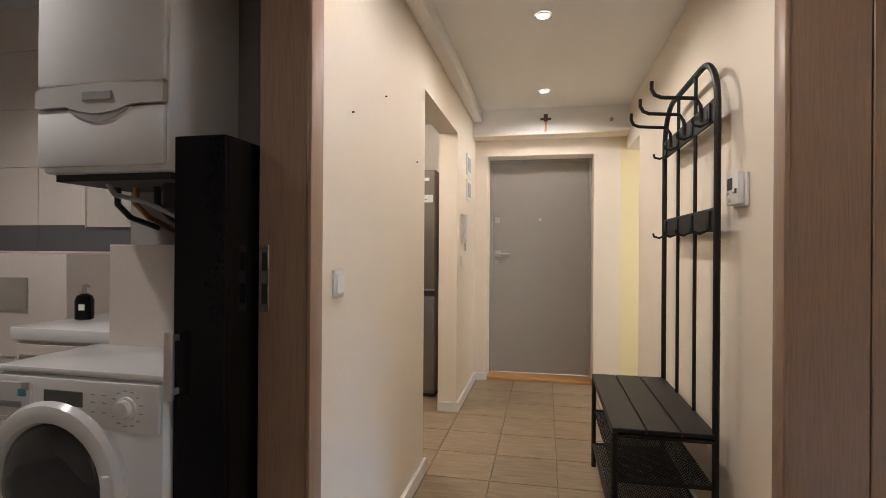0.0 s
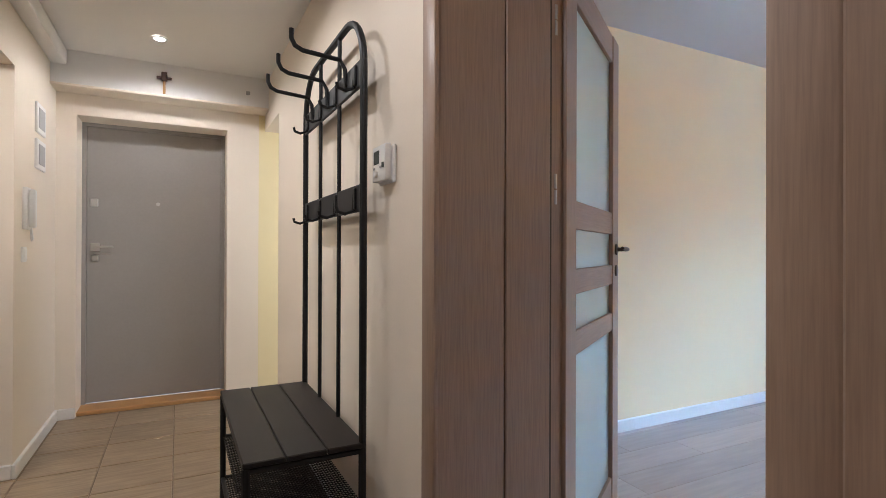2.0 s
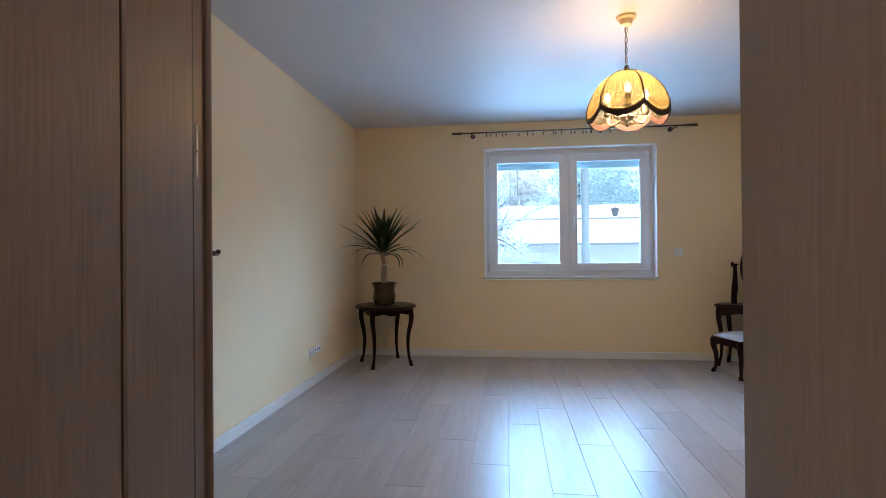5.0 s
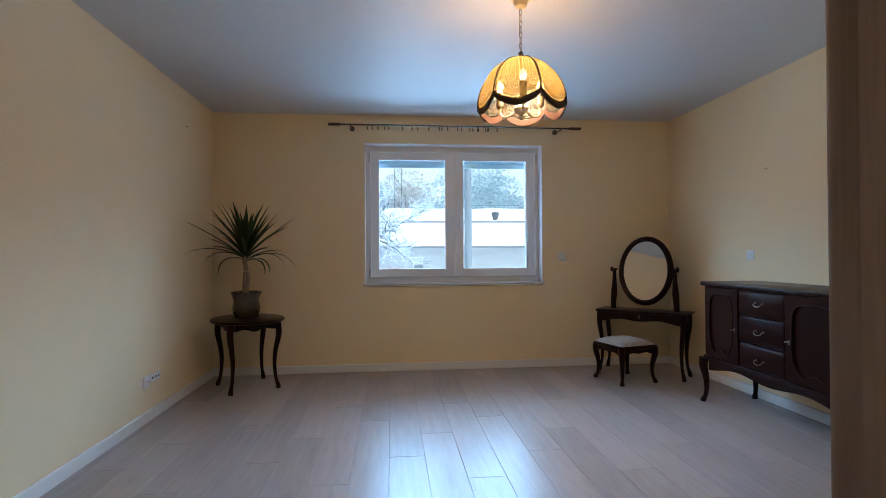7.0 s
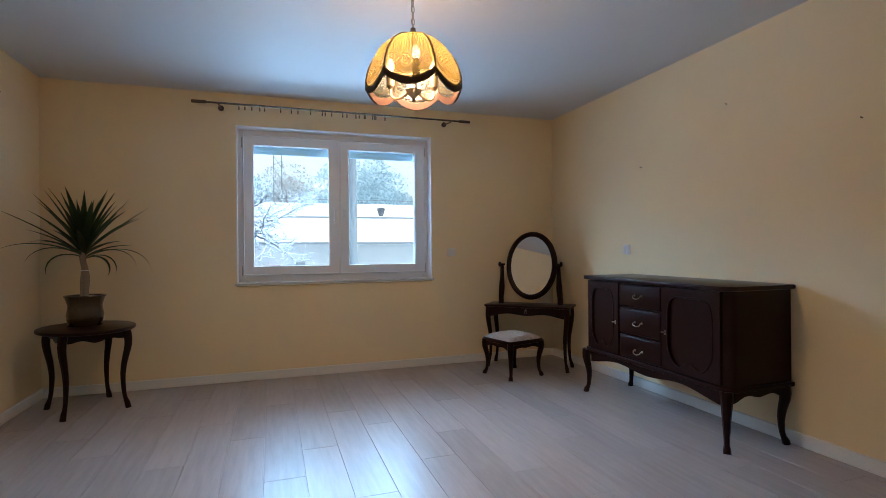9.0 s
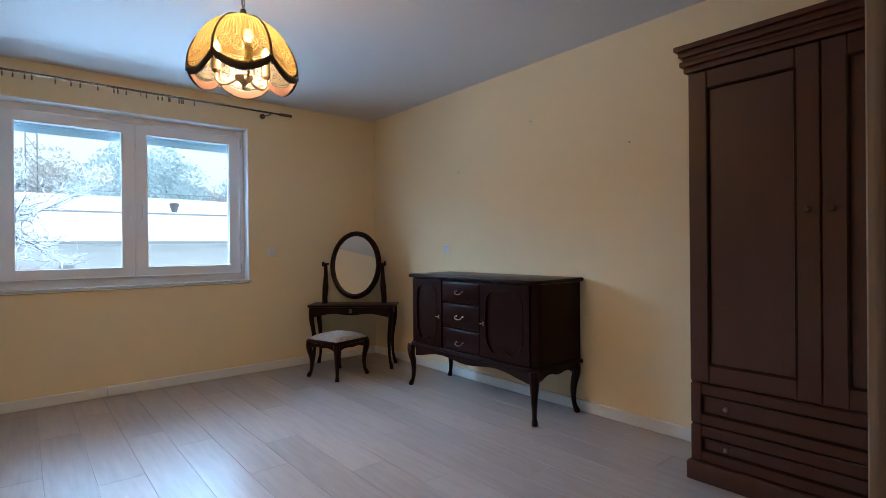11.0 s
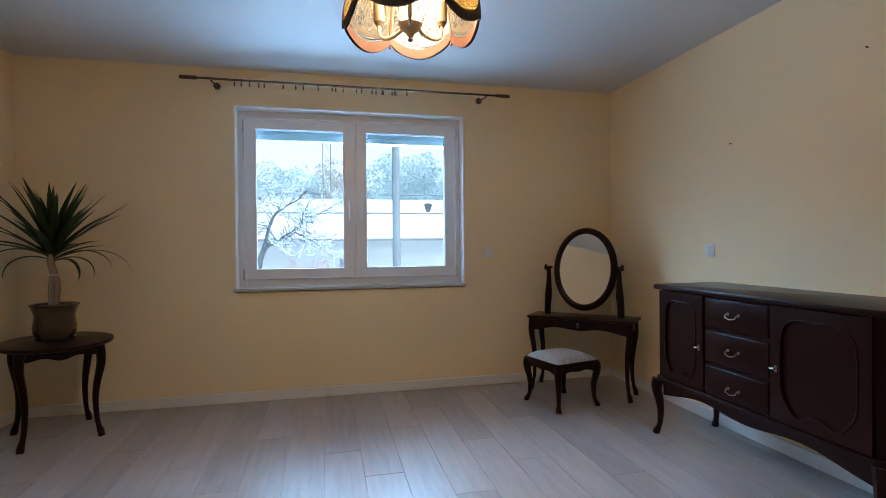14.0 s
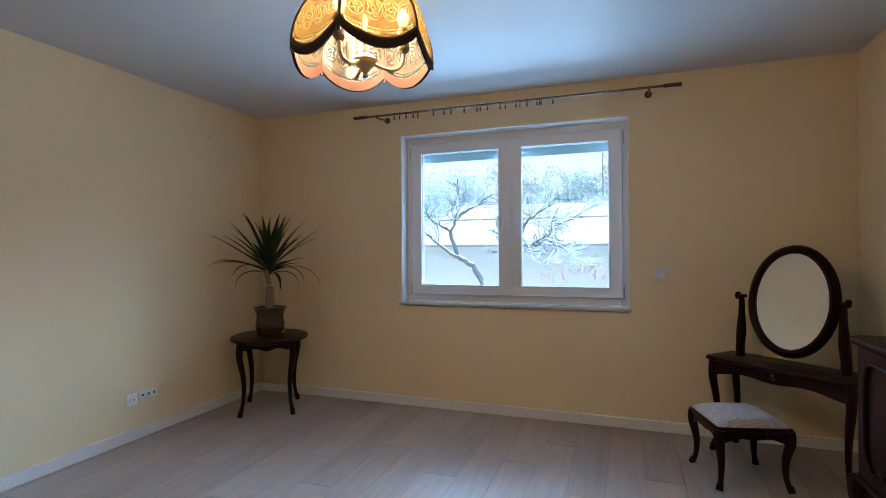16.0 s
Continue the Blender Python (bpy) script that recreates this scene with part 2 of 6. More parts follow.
def shade_material():
    """Amber frosted glass with rays, a row of flowers and a border line left clear in the frosting."""
    m = bpy.data.materials.new("amber_etched_glass")
    m.use_nodes = True
    nt = m.node_tree
    L = nt.links.new
    out = nt.nodes["Material Output"]
    nt.nodes.remove(nt.nodes["Principled BSDF"])
    uv = nt.nodes.new("ShaderNodeUVMap")
    uv.uv_map = "uv"
    sep = nt.nodes.new("ShaderNodeSeparateXYZ")
    L(uv.outputs[0], sep.inputs[0])

    def maths(op, a, b=0.0):
        n = nt.nodes.new("ShaderNodeMath")
        n.operation = op
        for i, v in enumerate((a, b)):
            if isinstance(v, (int, float)):
                n.inputs[i].default_value = v
            else:
                L(v, n.inputs[i])
        return n.outputs[0]

    def between(v, lo, hi):
        return maths("MULTIPLY", maths("GREATER_THAN", v, lo), maths("LESS_THAN", v, hi))

    u, v = sep.outputs[0], sep.outputs[1]
    rays = maths("MULTIPLY", maths("GREATER_THAN", maths("SINE", maths("MULTIPLY", u, 100.5)), 0.80), between(v, 0.285, 0.88))
    # five-petalled flowers, four to a pane, in polar coordinates of each cell
    cu = maths("SUBTRACT", maths("FRACT", maths("MULTIPLY", maths("SUBTRACT", u, 0.06), 4.2)), 0.5)
    cv = maths("MULTIPLY", maths("SUBTRACT", v, 0.205), 6.6)
    rho = maths("SQRT", maths("ADD", maths("MULTIPLY", cu, cu), maths("MULTIPLY", cv, cv)))
    ang = maths("ARCTAN2", cv, cu)
    edge = maths("ADD", 0.21, maths("MULTIPLY", maths("ABSOLUTE", maths("COSINE", maths("MULTIPLY", ang, 2.5))), 0.17))
    line = maths("LESS_THAN", maths("ABSOLUTE", maths("SUBTRACT", rho, edge)), 0.045)
    heart = between(rho, 0.07, 0.13)
    flowers = maths("MULTIPLY", maths("MAXIMUM", maths("MAXIMUM", line, heart), between(rho, 0.47, 0.52)), between(v, 0.12, 0.285))
    border = maths("ADD", between(v, 0.052, 0.066), between(v, 0.074, 0.082))
    clear = maths("MULTIPLY", maths("MINIMUM", maths("ADD", maths("ADD", maths("MULTIPLY", rays, 0.75), flowers), border), 1.0), between(u, 0.05, 0.95))
    wear = node(nt, "ShaderNodeTexNoise", Scale=22.0, Detail=3.0)
    L(uv.outputs[0], wear.inputs["Vector"])
    tint = nt.nodes.new("ShaderNodeMix")
    tint.data_type = "RGBA"
    tint.inputs[6].default_value = (0.094, 0.056, 0.0085, 1)
    tint.inputs[7].default_value = (0.130, 0.084, 0.0160, 1)
    L(wear.outputs[0], tint.inputs[0])
    tr = nt.nodes.new("ShaderNodeBsdfTranslucent")
    L(tint.outputs[2], tr.inputs[0])
    di = nt.nodes.new("ShaderNodeBsdfDiffuse")
    di.inputs[0].default_value = (0.165, 0.132, 0.086, 1)
    gs = node(nt, "ShaderNodeBsdfGlossy", Roughness=0.12)
    see = nt.nodes.new("ShaderNodeBsdfTransparent")
    see.inputs[0].default_value = (1.0, 0.84, 0.58, 1)

    def blend(f, a, b):
        n = nt.nodes.new("ShaderNodeMixShader")
        if isinstance(f, float):
            n.inputs[0].default_value = f
        else:
            L(f, n.inputs[0])
        L(a.outputs[0], n.inputs[1])
        L(b.outputs[0], n.inputs[2])
        return n

    frosted = blend(0.05, blend(0.5, tr, di), gs)
    L(blend(maths("ADD", maths("MULTIPLY", clear, 0.58), 0.19), frosted, see).outputs[0], out.inputs[0])
    return m


M["amber"] = shade_material()


def translucent(name, color):
    m = bpy.data.materials.new(name)
    m.use_nodes = True
    nt = m.node_tree
    p = nt.nodes["Principled BSDF"]
    p.inputs["Base Color"].default_value = (*color, 1)
    p.inputs["Roughness"].default_value = 0.6
    tr = nt.nodes.new("ShaderNodeBsdfTranslucent")
    tr.inputs[0].default_value = (*color, 1)
    sh = nt.nodes.new("ShaderNodeMixShader")
    sh.inputs[0].default_value = 0.5
    nt.links.new(p.outputs[0], sh.inputs[1])
    nt.links.new(tr.outputs[0], sh.inputs[2])
    nt.links.new(sh.outputs[0], nt.nodes["Material Output"].inputs[0])
    return m


# distance haze is put into these pale crown colours, along with dusted snow
M["foliage"] = translucent("hazed_foliage", (0.50, 0.60, 0.64))
M["rust_leaf"] = translucent("hazed_rust_foliage", (0.57, 0.54, 0.53))
M["candle"] = material("ivory_candle_sleeve", (0.085, 0.060, 0.028), 0.5)
M["ivory"] = material("ivory_lacquer", (0.38, 0.29, 0.16), 0.4)
M["rose"] = material("cream_plastic", (0.66, 0.54, 0.34), 0.4)
M["braid_in"] = material("orange_lining", (0.060, 0.018, 0.0085), 0.7)
M["braid"] = material("dark_braid_trim", (0.035, 0.018, 0.010), 0.6)
M["bulb"] = glowing("bulb_glow", (1.0, 0.80, 0.45), 4.0)
M["led"] = glowing("led_glow", (1.0, 0.90, 0.75), 8.0)

# ---- mesh helpers ----
def mesh_of(name, bm, mat, smooth=True):
    me = bpy.data.meshes.new(name)
    bmesh.ops.recalc_face_normals(bm, faces=bm.faces)
    if smooth:
        for f in bm.faces:
            f.smooth = True
        for e in bm.edges:
            if len(e.link_faces) == 2 and e.calc_face_angle(0) > radians(35):
                e.smooth = False
    bm.to_mesh(me)
    bm.free()
    for m in (mat if isinstance(mat, (list, tuple)) else [mat]):
        me.materials.append(m)
    return me


def thing(name, label, category, m=None, group="", kind=""):
    ob = tagged(new(name), label, category, group, kind)
    ob.empty_display_size = 0.1
    ob.matrix_world = m if m else Matrix()
    return ob


def part(name, bm, mat, parent=None, label="", smooth=True):
    ob = new(name, mesh_of(name, bm, mat, smooth))
    if parent:
        ob.parent = parent
    return tagged(ob, label)


def solid(name, bm, mat, label, category, m=None, kind="", group="", smooth=True):
    """A top-level thing that is one mesh."""
    ob = tagged(new(name, mesh_of(name, bm, mat, smooth)), label, category, group, kind)
    if m:
        ob.matrix_world = m
    return ob


def box(bm, x0, x1, y0, y1, z0, z1, bevel=0.0, seg=1):
    tmp = bmesh.new()
    bmesh.ops.create_cube(tmp, size=1, matrix=Matrix.LocRotScale(((x0 + x1) / 2, (y0 + y1) / 2, (z0 + z1) / 2), None, (abs(x1 - x0), abs(y1 - y0), abs(z1 - z0))))
    if bevel:
        bmesh.ops.bevel(tmp, geom=tmp.edges[:], offset=bevel, segments=seg, affect="EDGES", profile=0.5)
    me = bpy.data.meshes.new("tmp")
    tmp.to_mesh(me)
    tmp.free()
    bm.from_mesh(me)
    bpy.data.meshes.remove(me)
    return bm


def boxed(*a, **k):
    return box(bmesh.new(), *a, **k)


def lathe(profile, n=24, bm=None, at=(0, 0, 0), sx=1.0, sy=1.0, cap=True):
    bm = bm or bmesh.new()
    rings = []
    for r, z in profile:
        rings.append([bm.verts.new((at[0] + sx * r * math.cos(2 * math.pi * i / n), at[1] + sy * r * math.sin(2 * math.pi * i / n), at[2] + z)) for i in range(n)])
    for a, b in zip(rings, rings[1:]):
        for i in range(n):
            bm.faces.new((a[i], a[(i + 1) % n], b[(i + 1) % n], b[i]))
    if cap:
        bm.faces.new(rings[0][::-1])
        bm.faces.new(rings[-1])
    return bm


def tube(points, radii, n=8, bm=None, cap=True, flat=1.0):
    """A round bar along points; radii one or one a point."""
    bm = bm or bmesh.new()
    pts = [Vector(p) for p in points]
    if isinstance(radii, (int, float)):
        radii = [radii] * len(pts)
    rings, side = [], None
    for i, p in enumerate(pts):
        d = (pts[min(i + 1, len(pts) - 1)] - pts[max(i - 1, 0)]).normalized()
        if side is None:
            side = d.orthogonal().normalized()
        side = (side - d * side.dot(d)).normalized()
        up = d.cross(side)
        rings.append([bm.verts.new(p + radii[i] * (math.cos(2 * math.pi * k / n) * side + flat * math.sin(2 * math.pi * k / n) * up)) for k in range(n)])
    for a, b in zip(rings, rings[1:]):
        for k in range(n):
            bm.faces.new((a[k], a[(k + 1) % n], b[(k + 1) % n], b[k]))
    if cap:
        bm.faces.new(rings[0][::-1])
        bm.faces.new(rings[-1])
    return bm


def prism(outline, z0, z1, bm=None, bevel=0.0):
    """Upright prism over a plan outline of (x, y)."""
    tmp = bmesh.new()
    low = [tmp.verts.new((x, y, z0)) for x, y in outline]
    f = tmp.faces.new(low)
    ext = bmesh.ops.extrude_face_region(tmp, geom=[f])
    bmesh.ops.translate(tmp, vec=(0, 0, z1 - z0), verts=[v for v in ext["geom"] if isinstance(v, bmesh.types.BMVert)])
    bmesh.ops.recalc_face_normals(tmp, faces=tmp.faces)
    if bevel:
        edges = [e for e in tmp.edges if abs(e.verts[0].co.z - e.verts[1].co.z) < 1e-6]
        bmesh.ops.bevel(tmp, geom=edges, offset=bevel, segments=2, affect="EDGES", profile=0.5)
    if bm is None:
        return tmp
    me = bpy.data.meshes.new("tmp")
    tmp.to_mesh(me)
    tmp.free()
    bm.from_mesh(me)
    bpy.data.meshes.remove(me)
    return bm


def slab_xz(outline, y0, y1, bevel=0.0):
    """A board in the x-z plane from its outline of (x, z), from y0 to y1."""
    bm = prism([(x, -z) for x, z in outline], 0, 1, None, 0)
    for v in bm.verts:
        x, mz, t = v.co
        v.co = (x, y0 + t * (y1 - y0), -mz)
    if bevel:
        edges = [e for e in bm.edges if abs(e.verts[0].co.y - e.verts[1].co.y) < 1e-6]
        bmesh.ops.bevel(bm, geom=edges, offset=bevel, segments=2, affect="EDGES", profile=0.5)
    return bm


def ellipse(rx, ry, n=40, cx=0.0, cy=0.0):
    return [(cx + rx * math.cos(2 * math.pi * i / n), cy + ry * math.sin(2 * math.pi * i / n)) for i in range(n)]


def cabriole(h, top, ankle, knee, toe, dx, dy, at):
    """S-shaped leg from the floor to height h; (dx, dy) points outwards."""
    d = Vector((dx, dy, 0)).normalized()
    pts, rad = [], []
    for i in range(17):
        t = i / 16
        s = toe * math.exp(-(t / 0.11) ** 2) + knee * math.exp(-((t - 0.85) / 0.2) ** 2) - 0.35 * knee * math.exp(-((t - 0.4) / 0.2) ** 2)
        pts.append(Vector(at) + d * s + Vector((0, 0, h * t)))
        foot = 0.55 * ankle * math.exp(-((t - 0.03) / 0.05) ** 2)
        rad.append(ankle + foot + (top - ankle) * max(0.0, (t - 0.15) / 0.85) ** 1.2)
    return tube(pts, rad, 8)


def skirt_xz(length, h_end, h_mid, thick, wave=0.012, n=40):
    """An apron board, deeper in a serpentine line along its lower edge; hangs from z = 0."""
    low = []
    for i in range(n + 1):
        t = i / n
        z = -(h_mid + (h_end - h_mid) * abs(2 * t - 1) ** 3) - wave * math.cos(4 * math.pi * t)
        low.append((length * (t - 0.5), z))
    return slab_xz([(-length / 2, 0)] + low + [(length / 2, 0)], -thick / 2, thick / 2)


def text_mesh(words, size, mat, parent, m, name="lettering"):
    cu = bpy.data.curves.new(name, "FONT")
    cu.body, cu.size, cu.extrude, cu.align_x = words, size, 0.0004, "CENTER"
    tmp = bpy.data.objects.new(name, cu)
    me = bpy.data.meshes.new_from_object(tmp)
    bpy.data.objects.remove(tmp)
    ob = new(name, me)
    me.materials.append(mat)
    ob.parent, ob.matrix_local = parent, m
    return ob

# ---- the room: shell ----
X0, X1, Y0, Y1, H = 1.045, 5.665, -1.50, 3.04, 2.495
WY0, WY1, WZ0, WZ1 = -0.155, 1.622, 0.850, 2.226      # window opening
DY0, DY1, DH = 1.042, 1.893, 2.03                        # door opening to the hall
T = 0.30


def walls(name, boxes, mat, label, m=None):
    bm = bmesh.new()
    for b in boxes:
        box(bm, *b)
    return solid(name, bm, mat, label, "wall", m, kind="structure", smooth=False)


walls("wall_north", [(X0 - 0.2, X1 + T, Y1, Y1 + 0.12, 0, 2.7)], M["yellow"], "pale yellow painted plaster wall of the room")
walls("wall_south", [(X0 - 0.2, X1 + T, Y0 - 0.12, Y0, 0, 2.7)], M["yellow"], "pale yellow painted plaster wall behind the sideboard")
walls("wall_east", [(X1, X1 + T, Y0, WY0, 0, 2.7), (X1, X1 + T, WY1, Y1, 0, 2.7), (X1, X1 + T, WY0, WY1, 0, WZ0 - 0.03), (X1, X1 + T, WY0, WY1, WZ1, 2.7)], M["yellow"], "pale yellow painted wall with a window opening")
walls("wall_west", [(0.79, X0, Y0, DY0 - 0.045, 0, 2.7), (0.79, X0, DY1 + 0.045, Y1, 0, 2.7), (0.79, X0, DY0 - 0.045, DY1 + 0.045, DH + 0.045, 2.7)], M["yellow"], "pale yellow painted wall with the doorway")
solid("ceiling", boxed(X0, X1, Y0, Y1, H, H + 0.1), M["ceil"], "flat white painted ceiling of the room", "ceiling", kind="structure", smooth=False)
FX = 5.79                                              # inner face of the window frame
# white plaster lining of the window reveal
bm = bmesh.new()
box(bm, X1 - 0.001, FX, WY0, WY0 + 0.008, WZ0, WZ1)
box(bm, X1 - 0.001, FX, WY1 - 0.008, WY1, WZ0, WZ1)
box(bm, X1 - 0.001, FX, WY0 + 0.008, WY1 - 0.008, WZ1 - 0.008, WZ1)
solid("window_reveal_trim", bm, M["reveal"], "white painted lining of the window reveal", "window trim", kind="structure", smooth=False)


def skirting(name, x0, x1, y0, y1, m=None, h=0.075):
    return solid(name, boxed(x0, x1, y0, y1, 0.0, h, bevel=0.004), M["skirt"], "white skirting board along the foot of the wall", "baseboard", m, kind="structure")


K = 0.02
skirting("baseboard", X0, X1, Y1 - K, Y1)
skirting("baseboard", X0, X1, Y0, Y0 + K)
skirting("baseboard", X1 - K, X1, 0.95, Y1 - K)
skirting("baseboard", X1 - K, X1, Y0 + K, 0.948)
skirting("baseboard", X0, X0 + K, Y0 + K, DY0 - 0.09)
skirting("baseboard", X0, X0 + K, DY1 + 0.09, Y1 - K)

# ---- window ----
win = thing("window_1", "white plastic double casement window, closed, clear panes", "window", kind="structure")
bm = bmesh.new()
for y0, y1, z0, z1 in ((WY0, WY0 + 0.065, WZ0, WZ1), (WY1 - 0.065, WY1, WZ0, WZ1), (WY0 + 0.065, WY1 - 0.065, WZ1 - 0.06, WZ1), (WY0 + 0.065, WY1 - 0.065, WZ0, WZ0 + 0.065), (0.690, 0.752, WZ0 + 0.065, WZ1 - 0.06)):
    box(bm, FX, FX + 0.075, y0, y1, z0, z1, bevel=0.003)
part("window_frame", bm, M["pvc"], win)
for ya, yb, g0, g1 in ((-0.106, 0.716, -0.018, 0.640), (0.726, 1.566, 0.816, 1.485)):
    za, zb, h0, h1 = 0.915, 2.162, 0.986, 2.083
    bm = bmesh.new()
    for y0, y1, z0, z1 in ((ya, g0, za, zb), (g1, yb, za, zb), (g0, g1, h1, zb), (g0, g1, za, h0)):
        box(bm, FX - 0.024, FX + 0.05, y0, y1, z0, z1, bevel=0.0)
    # rounded inner and outer lips of the profile
    for a0, a1, b0, b1, r in ((ya, yb, za, zb, 0.006), (g0, g1, h0, h1, 0.007)):
        ring = [(FX - 0.022, y, z) for y, z in ((a0, b0), (a1, b0), (a1, b1), (a0, b1))]
        for p, q in zip(ring, ring[1:] + ring[:1]):
            tube([p, q], r, 8, bm)
    sash = part("sash", bm, M["pvc"], win)
    # grey strips that also stand in for the shadow in the sash gap
    sl = bmesh.new()
    for y0, y1, z0, z1 in ((ya - 0.006, ya - 0.001, za, zb), (yb + 0.001, yb + 0.006, za, zb), (ya, yb, zb + 0.001, zb + 0.006), (ya, yb, za - 0.007, za - 0.001)):
        box(sl, FX - 0.006, FX + 0.001, y0, y1, z0, z1)
    part("seal", sl, M["grey_plastic"], sash, "grey rubber strip round the sash, standing in for its gap shadow")
    gk = bmesh.new()
    for y0, y1, z0, z1 in ((g0, g0 + 0.004, h0, h1), (g1 - 0.004, g1, h0, h1), (g0 + 0.004, g1 - 0.004, h1 - 0.004, h1), (g0 + 0.004, g1 - 0.004, h0, h0 + 0.004)):
        box(gk, FX + 0.006, FX + 0.0195, y0, y1, z0, z1)
    part("gasket", gk, M["grey_plastic"], sash, "thin grey glazing gasket")
    pane = part("pane", boxed(FX + 0.02, FX + 0.026, g0, g1, h0, h1), M["clear"], sash, "clear window glass")
    pane.visible_shadow = False
for y in (0.676, 0.772):
    hd = part("window_handle", boxed(FX - 0.034, FX - 0.024, y - 0.013, y + 0.013, 1.46, 1.53, bevel=0.003), M["pvc"], win, "white lever handle turned down")
    box_b = boxed(FX - 0.060, FX - 0.042, y - 0.008, y + 0.008, 1.38, 1.51, bevel=0.006)
    box(box_b, FX - 0.046, FX - 0.032, y - 0.007, y + 0.007, 1.49, 1.508)
    part("lever", box_b, M["pvc"], hd)
for y, z in ((-0.116, 0.95), (-0.116, 2.10), (1.576, 0.95), (1.576, 2.10)):
    part("hinge", lathe([(0.008, -0.045), (0.008, 0.045)], 10, at=(FX - 0.014, y, z)), M["steel"], win, "small steel corner hinge")
part("window_sill", boxed(X1 - 0.025, FX, WY0 - 0.012, WY1 + 0.015, WZ0 - 0.02, WZ0, bevel=0.003), M["sill"], win, "thin grey-white inner sill board")
shutter = thing("roller_shutter", "pale outer roller shutter let down a hand's width", "shutter")
for i in range(4):
    part("slat", boxed(5.905, 5.915, WY0 + 0.01, WY1 - 0.01, 2.205 - 0.045 * i - 0.0465, 2.205 - 0.045 * i, bevel=0.003), M["shutter"], shutter)
part("guide", boxed(5.90, 5.95, WY0, WY0 + 0.03, WZ0, WZ1), M["pvc"], shutter)
part("guide", boxed(5.90, 5.95, WY1 - 0.03, WY1, WZ0, WZ1), M["pvc"], shutter)

# ---- curtain rod ----
rod = thing("curtain_rod", "dark metal curtain rod with cylinder ends and empty clip rings", "curtain rod")
RX, RZ = 5.458, 2.35
part("rod", tube([(RX, -0.40, RZ), (RX, 1.86, RZ)], 0.008, 10), M["rod_steel"], rod)
part("finial", tube([(RX, 1.83, RZ), (RX, 1.94, RZ)], 0.013, 12), M["bronze"], rod)
part("finial", tube([(RX, -0.37, RZ), (RX, -0.48, RZ)], 0.013, 12), M["bronze"], rod)
for y in (1.735, -0.285):
    bm = tube([(X1, y, RZ + 0.008), (RX + 0.03, y, RZ - 0.012), (RX, y, RZ - 0.014), (RX, y, RZ - 0.006)], 0.006, 8)
    tube([(X1 - 0.002, y, RZ + 0.008), (X1 - 0.016, y, RZ + 0.008)], 0.024, 16, bm)
    part("bracket", bm, M["bronze"], rod)
for px in (86, 97, 110, 125, 134, 165, 186, 199, 224, 248, 254, 267, 290, 299, 318, 325, 336, 338, 354, 358, 361, 381):
    y = 1.941 - px * 2.422 / 579
    bm = tube([(RX + 0.012 * math.cos(a), y, RZ - 0.004 + 0.014 * math.sin(a)) for a in [k * math.pi / 5 for k in range(11)]], 0.0018, 5)
    box(bm, RX - 0.003, RX + 0.003, y - 0.005, y + 0.005, RZ - 0.045, RZ - 0.018)
    part("ring_clip", bm, M["bronze"], rod)


# ---- wall fittings ----
def socket(m, name="light_switch", label="white plastic double rocker switch on the wall", rockers=2, w=0.08, category="switch", size=0.08):
    """Faces local -y, centred on the origin of the wall plane."""
    ob = thing(name, label, category, m)
    part("cover", boxed(-w / 2, w / 2, -0.010, 0, -size / 2, size / 2, bevel=0.004, seg=2), M["plastic"], ob)
    rw = (w - 0.02) / rockers
    for i in range(rockers):
        x = -w / 2 + 0.01 + rw * i
        part("rocker", boxed(x + 0.0008, x + rw - 0.0008, -0.0145, -0.009, -size / 2 + 0.012, size / 2 - 0.012, bevel=0.002), M["plastic"], ob)
    return ob


def power_socket(m, label="white plastic wall socket with a round recess"):
    ob = thing("wall_socket", label, "socket", m)
    part("cover", boxed(-0.04, 0.04, -0.010, 0, -0.04, 0.04, bevel=0.004, seg=2), M["plastic"], ob)
    bm = bmesh.new()
    lathe([(0.021, 0.0), (0.021, 0.004), (0.018, 0.004), (0.018, 0.0005), (0.0, 0.0005)], 20, bm, cap=False)
    for v in bm.verts:
        v.co = (v.co.x, -0.010 - v.co.z, v.co.y)
    part("recess", bm, M["plastic"], ob)
    bm = bmesh.new()
    for dx in (-0.0095, 0.0095):
        box(bm, dx - 0.0025, dx + 0.0025, -0.0118, -0.0108, -0.0025, 0.0025)
    part("contacts", bm, M["dark_rubber"], ob)
    return ob


socket(pose(X1, -0.355, 1.10, 0, 0, -90), label="white plastic rocker switch on the yellow wall beside the window", w=0.085)
socket(pose(4.47, Y0, 1.115, 0, 0, 180), label="white plastic rocker switch on the yellow wall above the sideboard")
power_socket(pose(4.345, Y1, 0.275))
comm = thing("network_outlet", "wide white outlet strip with small dark ports low on the wall", "socket", pose(4.47, Y1, 0.285))
part("cover", boxed(-0.075, 0.075, -0.012, 0, -0.028, 0.028, bevel=0.004, seg=2), M["plastic"], comm)
for x in (-0.045, 0.0, 0.045):
    part("port", boxed(x - 0.007, x + 0.007, -0.014, -0.0115, -0.006, 0.008), M["lcd"], comm)
for x, z in ((4.288, 1.778), (3.472, 2.065), (2.67, 1.778)):
    solid("nail", tube([(x, Y0, z), (x, Y0 + 0.014, z + 0.003)], 0.0035, 6), M["bronze"], "small dark nail in the yellow wall", "nail", group="nails in the wall")
solid("nail", tube([(5.05, Y1, 2.2), (5.05, Y1 - 0.012, 2.203)], 0.003, 6), M["bronze"], "small dark nail in the yellow wall", "nail", group="nails in the wall")

